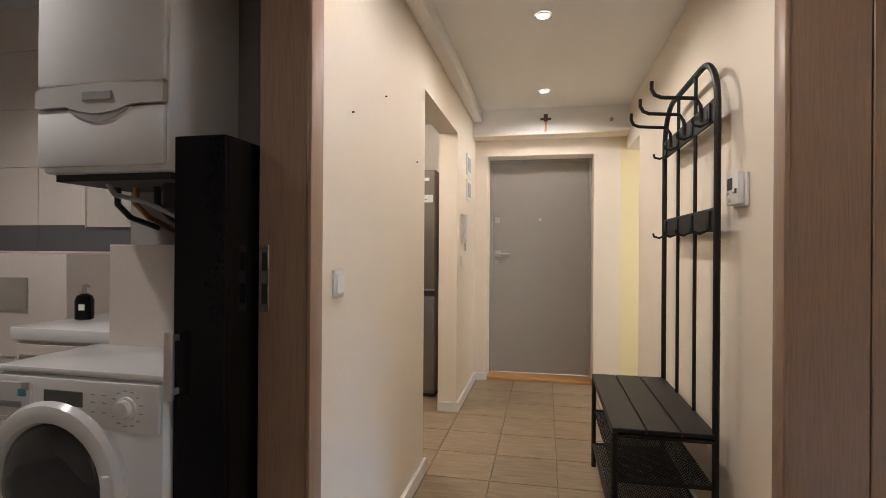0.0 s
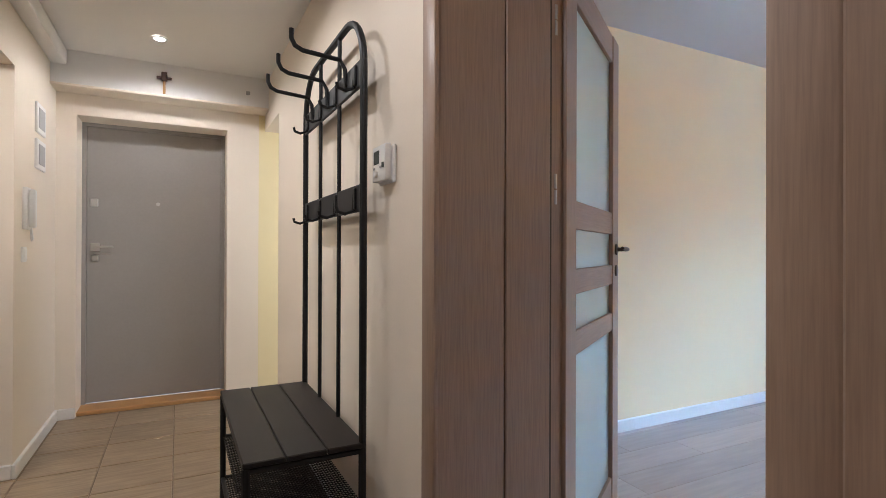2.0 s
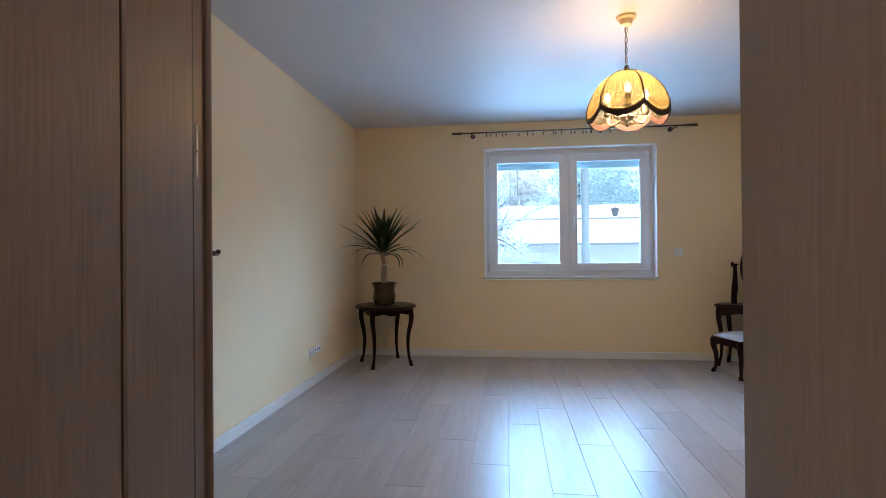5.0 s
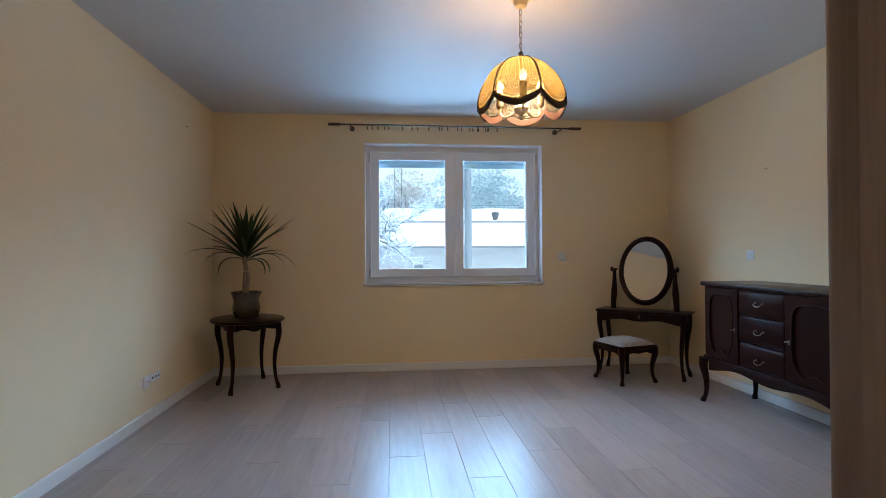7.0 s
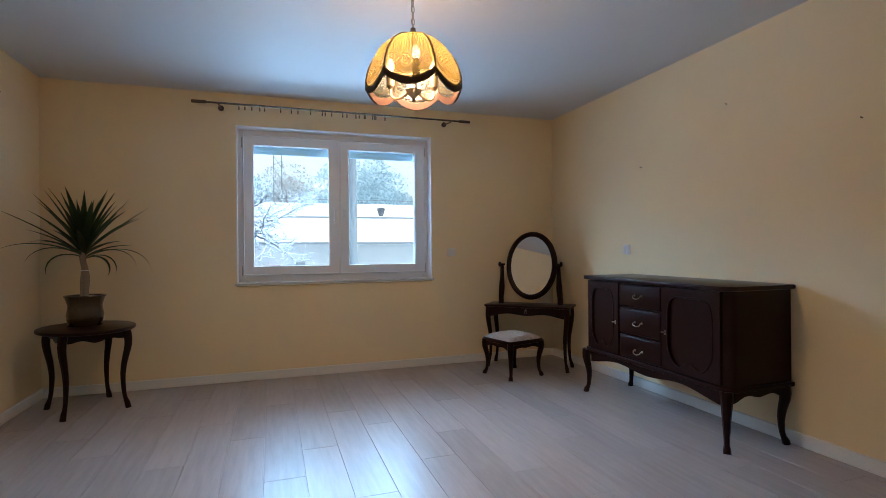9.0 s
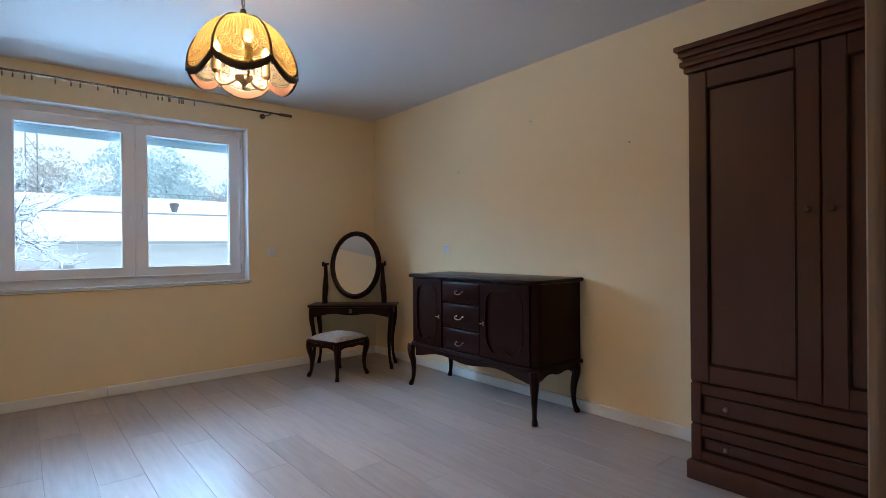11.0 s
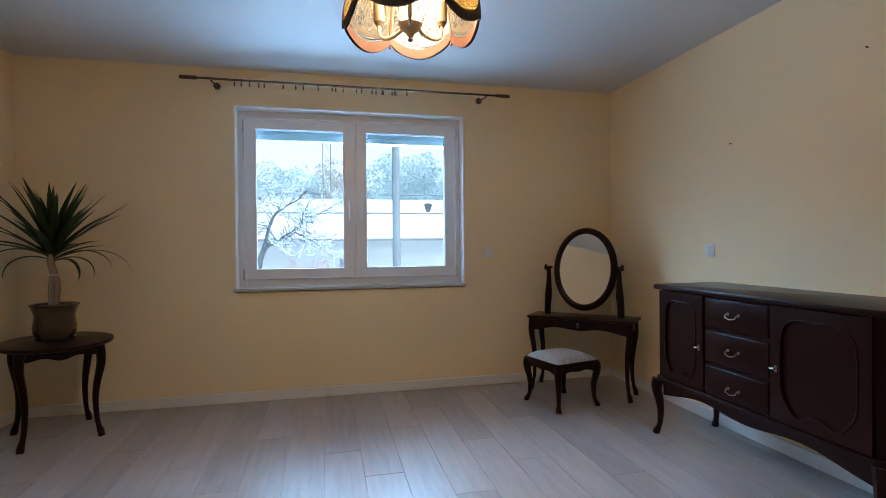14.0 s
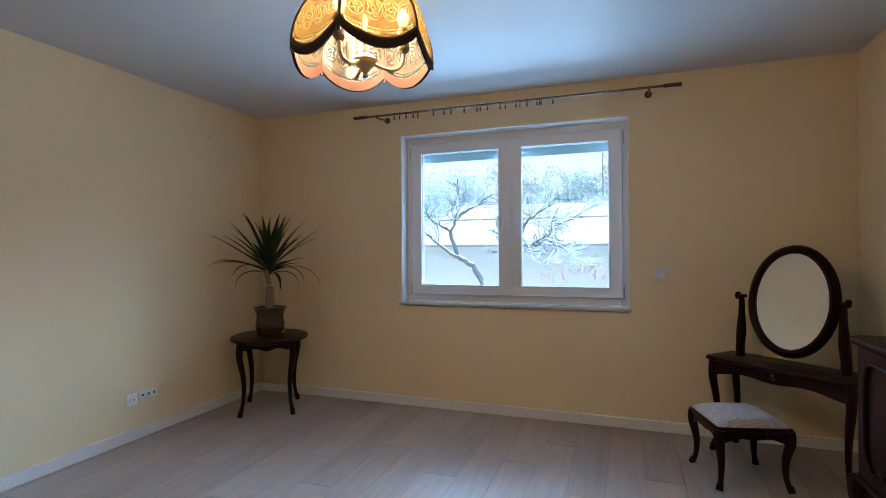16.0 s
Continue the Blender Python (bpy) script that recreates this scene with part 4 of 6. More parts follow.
# ---- dressing table with oval mirror ----
vt = thing("dressing_table", "small dark mahogany dressing table with a swivelling oval mirror", "dressing table", pose(5.262, -1.000, 0, 0, 0, -133))
VZ, VW, VD = 0.597, 0.83, 0.30
top_out = [(-VW / 2, VD / 2), (-VW / 2, -VD / 2 + 0.03)]
for i in range(25):
    t = i / 24
    top_out.append((-VW / 2 + 0.02 + (VW - 0.04) * t, -VD / 2 - 0.012 * math.sin(math.pi * t) - 0.006 * math.cos(4 * math.pi * t)))
top_out += [(VW / 2, -VD / 2 + 0.03), (VW / 2, VD / 2)]
part("tabletop", prism(top_out, VZ - 0.02, VZ, bevel=0.006), M["mahogany"], vt)
part("back_rail", boxed(-VW / 2 + 0.04, VW / 2 - 0.04, VD / 2 - 0.03, VD / 2 - 0.012, VZ - 0.095, VZ - 0.02), M["mahogany"], vt)
for s in (-1, 1):
    part("side_rail", boxed(s * (VW / 2 - 0.052), s * (VW / 2 - 0.036), -VD / 2 + 0.03, VD / 2 - 0.03, VZ - 0.095, VZ - 0.02), M["mahogany"], vt)
a = skirt_xz(VW - 0.12, 0.085, 0.068, 0.018, 0.008)
bmesh.ops.transform(a, matrix=pose(0, -VD / 2 + 0.028, VZ - 0.02), verts=a.verts)
dr = part("drawer_front", a, M["mahogany"], vt)
bm = lathe([(0.007, 0), (0.009, 0.004), (0.004, 0.008)], 10)
for v in bm.verts:
    v.co = (v.co.x, -VD / 2 + 0.019 - v.co.z, VZ - 0.045 + v.co.y)
tube([(-0.006, -VD / 2 + 0.014, VZ - 0.048), (-0.010, -VD / 2 + 0.012, VZ - 0.07), (0.010, -VD / 2 + 0.012, VZ - 0.07), (0.006, -VD / 2 + 0.014, VZ - 0.048)], 0.002, 6, bm)
part("drop_handle", bm, M["brass"], dr, "small brass drop handle")
for s, t in ((-1, -1), (1, -1), (-1, 1), (1, 1)):
    part("leg", cabriole(VZ - 0.022, 0.029, 0.013, 0.020, 0.026, s, t * 0.7, (s * (VW / 2 - 0.055), t * (VD / 2 - 0.045), 0)), M["mahogany_up"], vt)
MZ, MRX, MRZ = 0.968, 0.225, 0.305
mir = part("mirror_frame", tube([(MRX * math.cos(a), 0, MRZ * math.sin(a)) for a in [2 * math.pi * k / 56 for k in range(57)]], 0.030, 10, flat=0.7, cap=False), M["mahogany"], vt)
mir.matrix_local = pose(0.015, 0.03, MZ, -8.5, 0, 0)
part("mirror_glass", slab_xz(ellipse(MRX - 0.012, MRZ - 0.012, 56), -0.004, 0.004), M["mirror"], mir, "silvered mirror glass")
part("mirror_back", slab_xz(ellipse(MRX - 0.008, MRZ - 0.008, 56), 0.006, 0.014), M["mahogany"], mir)
for s in (-1, 1):
    x = s * (MRX + 0.052)
    part("mirror_post", tube([(x + s * 0.012, 0.03, VZ), (x + s * 0.012, 0.03, VZ + 0.06), (x + s * 0.004, 0.03, VZ + 0.16), (x, 0.03, VZ + 0.27), (x, 0.03, MZ + 0.01)], [0.026, 0.026, 0.029, 0.020, 0.016], 12), M["mahogany_up"], vt)
    bm = tube([(x - s * 0.03, 0.03, MZ + 0.01), (x + s * 0.02, 0.03, MZ + 0.01)], 0.009, 8)
    tube([(x + s * 0.012, 0.03, MZ + 0.01), (x + s * 0.016, 0.03, MZ + 0.01), (x + s * 0.03, 0.03, MZ + 0.01), (x + s * 0.036, 0.03, MZ + 0.01)], [0.014, 0.024, 0.024, 0.012], 12, bm)
    part("swivel_knob", bm, M["mahogany_up"], vt)

# ---- stool ----
st = thing("upholstered_stool", "low dark mahogany stool with a pale striped cushion", "stool", pose(5.05, -0.715, 0, 0, 0, 14.5))
SZ = 0.335
bm = bmesh.new()
N = 14
grid = [[None] * (N + 1) for _ in range(N + 1)]
for i in range(N + 1):
    for j in range(N + 1):
        a, b = 2 * i / N - 1, 2 * j / N - 1
        z = 0.045 * (1 - a ** 4) ** 0.6 * (1 - b ** 4) ** 0.6
        grid[i][j] = bm.verts.new((0.185 * a, 0.185 * b, SZ + z))
for i in range(N):
    for j in range(N):
        bm.faces.new((grid[i][j], grid[i + 1][j], grid[i + 1][j + 1], grid[i][j + 1]))
part("cushion", bm, M["cushion"], st, "pale striped fabric cushion")
part("seat_frame", boxed(-0.19, 0.19, -0.19, 0.19, SZ - 0.035, SZ, bevel=0.008, seg=2), M["mahogany"], st)
for k in range(4):
    a = skirt_xz(0.32, 0.05, 0.03, 0.016, 0.004)
    bmesh.ops.transform(a, matrix=pose(0, 0, SZ - 0.033, 0, 0, 90 * k) @ pose(0, -0.175, 0), verts=a.verts)
    part("apron", a, M["mahogany"], st)
table_legs(st, [(sx * 0.165, sy * 0.165) for sx in (-1, 1) for sy in (-1, 1)], SZ - 0.02, M["mahogany_up"], 0.031, 0.014, 0.018, 0.024)

# ---- sideboard ----
sb = thing("sideboard", "dark mahogany sideboard with two panelled doors, three drawers and cabriole legs", "sideboard", pose(3.705, -1.49, 0, 0, 0, 180))
# local x runs to the viewer's right along the front, local -y is the front
SW, SD, ST_, SB = 1.36, 0.495, 0.915, 0.335
C = 0.065


def plan(w, d, c):
    """Plan with rounded front corners."""
    arc = [(math.sin(k * math.pi / 12), math.cos(k * math.pi / 12)) for k in range(7)]
    return [(-w / 2, 0)] + [(-w / 2 + c - c * b, -d + c - c * a) for a, b in arc] + [(w / 2 - c + c * a, -d + c - c * b) for a, b in arc] + [(w / 2, 0)]


def panelled_front(x0, x1, z0, z1, rim, y, depth):
    """A door frame with a rounded opening whose lower edge waves; returns the mesh and the opening's outline."""
    cx, cz, hw, hh = (x0 + x1) / 2, (z0 + z1) / 2, (x1 - x0) / 2, (z1 - z0) / 2
    w, h = hw - rim, hh - rim
    corner = math.atan2(hh, hw)
    angles = sorted([2 * math.pi * k / 96 + 0.003 for k in range(96)] + [corner, math.pi - corner, math.pi + corner, 2 * math.pi - corner])
    inner, outer = [], []
    for a in angles:
        c, q = math.cos(a), math.sin(a)
        k = (abs(c) ** 4.5 + abs(q) ** 4.5) ** (-1 / 4.5)
        x, z = w * c * k, h * q * k
        f = min(1.0, max(0.0, (-z / h - 0.55) / 0.35))
        z += 0.016 * math.cos(2 * math.pi * x / w) * f * f * (3 - 2 * f)
        inner.append((cx + x, cz + z))
        k = min(hw / max(abs(c), 1e-6), hh / max(abs(q), 1e-6))
        outer.append((cx + c * k, cz + q * k))
    bm = bmesh.new()
    rings = [[bm.verts.new((x, yy, z)) for x, z in loop] for loop, yy in ((outer, y + depth), (outer, y), (inner, y), (inner, y + depth))]
    n = len(angles)
    for a, b in zip(rings, rings[1:]):
        for k in range(n):
            bm.faces.new((a[k], a[(k + 1) % n], b[(k + 1) % n], b[k]))
    return bm, inner


part("body", prism(plan(SW - 0.04, SD - 0.03, C), SB, ST_ - 0.028), M["mahogany_up"], sb)
part("top", prism(plan(SW + 0.02, SD + 0.005, C), ST_ - 0.028, ST_, bevel=0.008), M["mahogany"], sb)
part("base_moulding", prism(plan(SW, SD - 0.01, C), SB - 0.005, SB + 0.022, bevel=0.006), M["mahogany"], sb)
FY = -(SD - 0.03)
for x0, x1, hinge in ((-0.615, -0.255, -1), (0.17, 0.615, 1)):
    dz0, dz1 = SB + 0.03, ST_ - 0.035
    dbm, loop = panelled_front(x0, x1, dz0, dz1, 0.052, FY - 0.016, 0.015)
    dd = part("door", dbm, M["mahogany_up"], sb, smooth=False)
    part("panel", boxed(x0 + 0.02, x1 - 0.02, FY - 0.005, FY - 0.001, dz0 + 0.02, dz1 - 0.02), M["mahogany_up"], dd)
    pts = [(x, FY - 0.0155, z) for x, z in loop]
    part("panel_moulding", tube(pts + pts[:1], 0.005, 8, cap=False), M["mahogany"], dd)
    px = x1 - 0.03 if hinge < 0 else x0 + 0.03
    bm = boxed(px - 0.009, px + 0.009, FY - 0.017, FY - 0.013, 0.578, 0.612, bevel=0.003)
    tube([(px, FY - 0.016, 0.597), (px, FY - 0.03, 0.597), (px - 0.010, FY - 0.036, 0.597), (px + 0.012, FY - 0.036, 0.600)], 0.004, 8, bm)
    part("key_handle", bm, M["brass"], dd, "brass key in its escutcheon")
for z0, z1, hz in ((0.72, ST_ - 0.04, 0.795), (0.535, 0.705, 0.611), (SB + 0.03, 0.52, 0.42)):
    d = part("drawer", boxed(-0.245, 0.16, FY - 0.014, FY - 0.001, z0, z1, bevel=0.011, seg=3), M["mahogany"], sb)
    cx = -0.045
    bail = [(-0.034, 0.0, 0.010), (-0.036, -0.016, 0.008), (-0.030, -0.022, -0.006), (-0.016, -0.024, -0.009), (0.0, -0.025, -0.013)]
    bail += [(-x, y, z) for x, y, z in bail[-2::-1]]
    bm = tube([(cx + x, FY - 0.013 + y, hz + z) for x, y, z in bail], 0.0030, 8)
    for s in (-1, 1):
        tube([(cx + s * 0.034, FY - 0.013, hz + 0.010), (cx + s * 0.034, FY - 0.017, hz + 0.010), (cx + s * 0.034, FY - 0.021, hz + 0.010)], [0.008, 0.008, 0.005], 12, bm)
    part("bail_handle", bm, M["brass"], d, "curved brass bail handle")
a = skirt_xz(SW - 0.14, 0.075, 0.05, 0.02, 0.014)
bmesh.ops.transform(a, matrix=pose(0, -SD + 0.045, SB), verts=a.verts)
part("apron", a, M["mahogany"], sb)
for s in (-1, 1):
    a = skirt_xz(SD - 0.12, 0.06, 0.04, 0.02, 0.008)
    bmesh.ops.transform(a, matrix=pose(s * (SW / 2 - 0.035), -SD / 2 + 0.01, SB, 0, 0, 90), verts=a.verts)
    part("apron", a, M["mahogany"], sb)
    part("leg", cabriole(SB, 0.036, 0.015, 0.016, 0.022, s, -1, (s * (SW / 2 - 0.04), -SD + 0.03, 0)), M["mahogany_up"], sb)
    part("leg", cabriole(SB, 0.034, 0.015, 0.016, 0.022, s, 0.4, (s * (SW / 2 - 0.035), -0.055, 0)), M["mahogany_up"], sb)

# ---- wardrobe ----
wd = thing("wardrobe", "tall brown wooden wardrobe with panelled doors, drawers and a moulded cornice", "wardrobe", pose(1.56, Y0 + 0.015, 0, 0, 0, 180))
# local x: -0.54 is the window end
WW, WD_ = 1.08, 0.455
part("carcass", boxed(-WW / 2, WW / 2 - 0.04, -WD_ + 0.022, 0, 0.09, 1.975, bevel=0.003), M["walnut"], wd)
part("plinth", prism([(-WW / 2 - 0.008, 0), (-WW / 2 - 0.008, -WD_ - 0.02), (WW / 2 - 0.04, -WD_ - 0.012), (WW / 2 - 0.04, 0)], 0.0, 0.095, bevel=0.012), M["walnut"], wd)
cor = bmesh.new()
for dz, o in ((1.955, 0.012), (1.985, 0.026), (2.012, 0.016), (2.030, 0.030)):
    part("cornice_moulding", prism([(-WW / 2 - o, 0), (-WW / 2 - o, -WD_ - o), (WW / 2 - 0.04, -WD_ - o), (WW / 2 - 0.04, 0)], dz, dz + (0.03 if dz < 1.98 else 0.027 if dz < 2.0 else 0.018 if dz < 2.02 else 0.030), bevel=0.006), M["walnut"], wd)
prism([(-WW / 2 - 0.045, 0), (-WW / 2 - 0.045, -WD_ - 0.045), (WW / 2 - 0.04, -WD_ - 0.045), (WW / 2 - 0.04, 0)], 2.06, 2.085, cor, bevel=0.004)
part("cornice", cor, M["walnut"], wd)


def framed(parent, name, x0, x1, z0, z1, yf, stile, mat, panel_mat, depth=0.022):
    bm = bmesh.new()
    for a, b, c, d in ((x0, x0 + stile, z0, z1), (x1 - stile, x1, z0, z1), (x0 + stile, x1 - stile, z0, z0 + stile), (x0 + stile, x1 - stile, z1 - stile, z1)):
        box(bm, a, b, yf, yf + depth, c, d, bevel=0.004)
    ob = part(name, bm, mat, parent)
    part("panel", boxed(x0 + stile, x1 - stile, yf + 0.012, yf + depth, z0 + stile, z1 - stile), panel_mat, ob)
    bm = bmesh.new()
    i = stile
    pts = [(x0 + i, yf + 0.006, z0 + i), (x1 - i, yf + 0.006, z0 + i), (x1 - i, yf + 0.006, z1 - i), (x0 + i, yf + 0.006, z1 - i)]
    for p, q in zip(pts, pts[1:] + pts[:1]):
        tube([p, q], 0.008, 8, bm)
    part("moulding", bm, M["mahogany"], ob)
    return ob


for x0, x1, s in ((-WW / 2 + 0.004, -0.012, 1), (-0.008, WW / 2 - 0.044, -1)):
    dd = framed(wd, "door", x0, x1, 0.475, 1.95, -WD_, 0.085, M["walnut"], M["walnut_panel"])
    kx = x1 - 0.04 if s > 0 else x0 + 0.04
    part("knob", tube([(kx, -WD_, 1.27), (kx, -WD_ - 0.012, 1.27), (kx, -WD_ - 0.02, 1.27), (kx, -WD_ - 0.03, 1.27)], [0.006, 0.006, 0.014, 0.008], 14), M["bronze"], dd, "small dark knob")
for z0, z1 in ((0.275, 0.465), (0.10, 0.265)):
    dd = framed(wd, "drawer", -WW / 2 + 0.004, WW / 2 - 0.044, z0, z1, -WD_, 0.05, M["walnut"], M["walnut_panel"])
    for kx in (-0.375, 0.335):
        part("knob", tube([(kx, -WD_ + 0.012, (z0 + z1) / 2), (kx, -WD_ - 0.004, (z0 + z1) / 2), (kx, -WD_ - 0.010, (z0 + z1) / 2), (kx, -WD_ - 0.018, (z0 + z1) / 2)], [0.005, 0.005, 0.012, 0.007], 14), M["brass"], dd, "small brass knob")

# ---- pendant lamp ----
pl = thing("pendant_lamp", "lit pendant lamp with six amber etched glass petals and dark braid", "pendant lamp", pose(LAMP_X, LAMP_Y, 0, 0, 0, LAMP_SPIN))
part("ceiling_rose", lathe([(0.058, H), (0.056, H - 0.012), (0.040, H - 0.022), (0.032, H - 0.050), (0.018, H - 0.058), (0.0005, H - 0.06)], 28), M["rose"], pl, "cream ceiling rose")
z, k = H - 0.06, 0
chain = bmesh.new()
while z > 2.205:
    pts = []
    for i in range(13):
        a = 2 * math.pi * i / 12
        w, h = 0.008 * math.sin(a), 0.018 * math.cos(a)
        pts.append((w, 0, z - 0.018 + h) if k % 2 else (0, w, z - 0.018 + h))
    tube(pts, 0.0022, 6, chain, cap=False)
    z, k = z - 0.030, k + 1
part("chain", chain, M["brass"], pl, "brass link chain")
part("cord", tube([(0.004, 0, H - 0.06), (0.006, 0.004, 2.36), (0.003, 0, 2.19)], 0.0022, 6), M["ivory"], pl)
part("top_cap", lathe([(0.012, 2.205), (0.014, 2.19), (0.024, 2.178), (0.028, 2.170), (0.026, 2.165)], 24), M["bronze"], pl)
SH_TOP, SH_R, SH_DROP, SCALLOP = 2.168, 0.232, 0.240, 0.058


def dome(t):
    """Radius and drop along the dome from its crown (0) to the rim (1)."""
    a = t * radians(88)
    return 0.026 + (SH_R - 0.026) * math.sin(a) ** 1.2, SH_DROP * (1 - math.cos(a))


def petal(i, r_off, t0, band, uv=False):
    bm = bmesh.new()
    lay = bm.loops.layers.uv.new("uv") if uv else None
    nu, nv = 12, 14
    vs, co = {}, {}
    for a in range(nu + 1):
        u = a / nu
        ang = (i + u) * math.pi / 3
        bulge = math.sin(math.pi * u)
        low = SCALLOP * (bulge ** 0.7)
        for b in range(nv + 1):
            t = b / nv
            r, d = dome(t)
            ex = max(0.0, (t - 0.55) / 0.45)
            r2 = r * (1 - 0.03 * bulge * t) + r_off - 0.010 * ex * bulge
            z = SH_TOP - d - low * ex ** 1.2
            vs[a, b] = bm.verts.new((r2 * math.cos(ang), r2 * math.sin(ang), z))
            co[vs[a, b]] = (u, 1 - t)
    for a in range(nu):
        for b in range(nv):
            f = bm.faces.new((vs[a, b], vs[a + 1, b], vs[a + 1, b + 1], vs[a, b + 1]))
            if uv:
                for lp in f.loops:
                    lp[lay].uv = co[lp.vert]
    rim = [vs[a, nv].co.copy() for a in range(nu + 1)]
    edge = [vs[0, b].co.copy() for b in range(nv + 1)]
    return bm, rim, edge


def strip(points, height, thick, out=0.0):
    """A band hanging along points: outer face thick away from the axis."""
    bm = bmesh.new()
    rows = []
    for p in points:
        d = Vector((p.x, p.y, 0)).normalized()
        rows.append([bm.verts.new(p + d * (out + thick) + Vector((0, 0, height * 0.5))), bm.verts.new(p + d * out + Vector((0, 0, height * 0.5))), bm.verts.new(p + d * out - Vector((0, 0, height * 0.5))), bm.verts.new(p + d * (out + thick) - Vector((0, 0, height * 0.5)))])
    for a, b in zip(rows, rows[1:]):
        for k in range(4):
            bm.faces.new((a[k], a[(k + 1) % 4], b[(k + 1) % 4], b[k]))
    bm.faces.new(rows[0])
    bm.faces.new(rows[-1][::-1])
    return bm


for i in range(6):
    bm, rim, edge = petal(i, 0.0, 0.0, 0.0, True)
    g = part("glass_petal", bm, M["amber"], pl, "amber glass etched with rays and flowers")
    part("braid", strip(rim, 0.026, 0.003, 0.001), M["braid"], g, "dark braid along the scalloped edge")
    part("lining", strip([p + Vector((0, 0, 0.005)) for p in rim], 0.034, 0.0025, -0.006), M["braid_in"], g, "orange lining of the edge")
    part("rib", tube([p * 1.0 for p in edge] + [edge[-1] - Vector((0, 0, 0.03))], 0.005, 6), M["braid"], pl)
part("stem", tube([(0, 0, 2.17), (0, 0, 1.90)], 0.006, 10), M["brass"], pl)
part("hub", lathe([(0.006, 1.862), (0.010, 1.866), (0.016, 1.876), (0.034, 1.890), (0.040, 1.905), (0.030, 1.918), (0.010, 1.925)], 24), M["ivory"], pl, "ivory hub")
part("finial", lathe([(0.002, 1.846), (0.009, 1.851), (0.009, 1.857), (0.005, 1.863)], 14), M["bronze"], pl)
for k in range(3):
    a = radians(40 + 120 * k)
    c, s = math.cos(a), math.sin(a)
    arm = part("arm", tube([(r * c, r * s, z) for r, z in ((0.03, 1.895), (0.045, 1.886), (0.06, 1.879), (0.075, 1.874), (0.09, 1.873), (0.104, 1.876), (0.115, 1.883), (0.122, 1.893), (0.125, 1.907), (0.125, 1.93))], 0.0065, 8), M["ivory"], pl, "curved ivory arm")
    part("candle_sleeve", lathe([(0.011, 1.925), (0.013, 1.930), (0.019, 1.938), (0.019, 2.005), (0.015, 2.010)], 16, at=(0.125 * c, 0.125 * s, 0)), M["candle"], arm)
    part("bulb", lathe([(0.010, 2.010), (0.014, 2.022), (0.020, 2.040), (0.016, 2.058), (0.006, 2.072)], 14, at=(0.125 * c, 0.125 * s, 0)), M["bulb"], arm, "glowing candle bulb")

# ---- bathroom ----
def tiled_wall(name, x0, x1, y0, y1, z_rows, w, mat_of, axis, face, label):
    """A wall with its tiles as pieces; axis 'x' or 'y' is the way the courses run, face the outward side."""
    ob = solid(name, boxed(x0, x1, y0, y1, 0, 2.6), M["grout"], label, "wall", kind="structure", smooth=False)
    lo, hi = (x0, x1) if axis == "x" else (y0, y1)
    shared = {}
    for z0, z1 in zip(z_rows, z_rows[1:]):
        p = lo
        while p < hi - 0.02:
            q = min(p + w, hi)
            key = (round(q - p, 3), round(z1 - z0, 3), mat_of(z0).name)
            if key not in shared:
                shared[key] = mesh_of("tile", boxed(0.001, key[0] - 0.001, 0, 0.006, 0.001, key[1] - 0.001, bevel=0.001), mat_of(z0), False)
            t = new("tile", shared[key])
            t.parent = ob
            t.matrix_local = pose(p, y0 if axis == "x" else 0, z0, 0, 0, 0) @ pose(0, -0.006, 0) if axis == "x" else pose(x1 + 0.006, p, z0, 0, 0, 90)
            p = q
    return ob


BX0, BX1, BY0, BY1 = -3.2, -0.80, -0.75, 2.36
tiled_wall("wall_bath_north", BX0, BX1, BY1, BY1 + 0.1, [0, 0.3, 0.6, 0.9, 1.15, 1.28, 1.58, 1.88, 2.18, 2.48], 0.6, lambda z: M["bath_dark"] if 1.14 < z < 1.2 else M["bath_tile"], "x", -1, "cream tiled bathroom wall with a dark border course")
walls("wall_bath_west", [(BX0 - 0.1, BX0, BY0 - 0.1, BY1 + 0.1, 0, 2.6)], M["bath_tile"], "cream tiled bathroom wall")
walls("wall_bath_south", [(BX0, BX1, BY0 - 0.1, BY0, 0, 2.6)], M["bath_tile"], "cream tiled bathroom wall")
solid("ceiling_bath", boxed(BX0, BX1, BY0, BY1, 2.40, 2.5), M["ceil"], "white bathroom ceiling", "ceiling", kind="structure", smooth=False)
solid("floor_bath", boxed(BX0, BX1, BY0, BY1, -0.1, 0.0), M["tile_grey"], "grey tiled bathroom floor", "floor", kind="structure", smooth=False)
walls("wall_bath_pier", [(-1.50, BX1, 1.80, BY1 - 0.008, 0, 2.40)], M["bath_grey"], "grey painted pier behind the boiler")
solid("pipe_casing", boxed(-1.46, -0.96, 1.672, 1.798, 0, 1.18, bevel=0.003), M["bath_tile"], "cream tiled pipe casing behind the washing machine", "casing", kind="structure")

# bathroom door frame in the hall wall
bd = thing("door_frame", "greige wood-film door frame of the bathroom with latch plates", "door frame", HALL, kind="structure")
part("jamb", boxed(LU - 0.14, LU + 0.002, BV1, BV1 + 0.04, 0, BH, bevel=0.003), M["frame_wood"], bd)
part("jamb", boxed(LU - 0.14, LU + 0.002, BV0 - 0.04, BV0, 0, BH, bevel=0.003), M["frame_wood"], bd)
part("head", boxed(LU - 0.14, LU + 0.002, BV0, BV1, BH, BH + 0.04, bevel=0.003), M["frame_across"], bd)
part("architrave", boxed(LU, LU + 0.016, BV1 - 0.004, BV1 + 0.072, 0, BH + 0.08, bevel=0.006, seg=2), M["frame_wood"], bd)
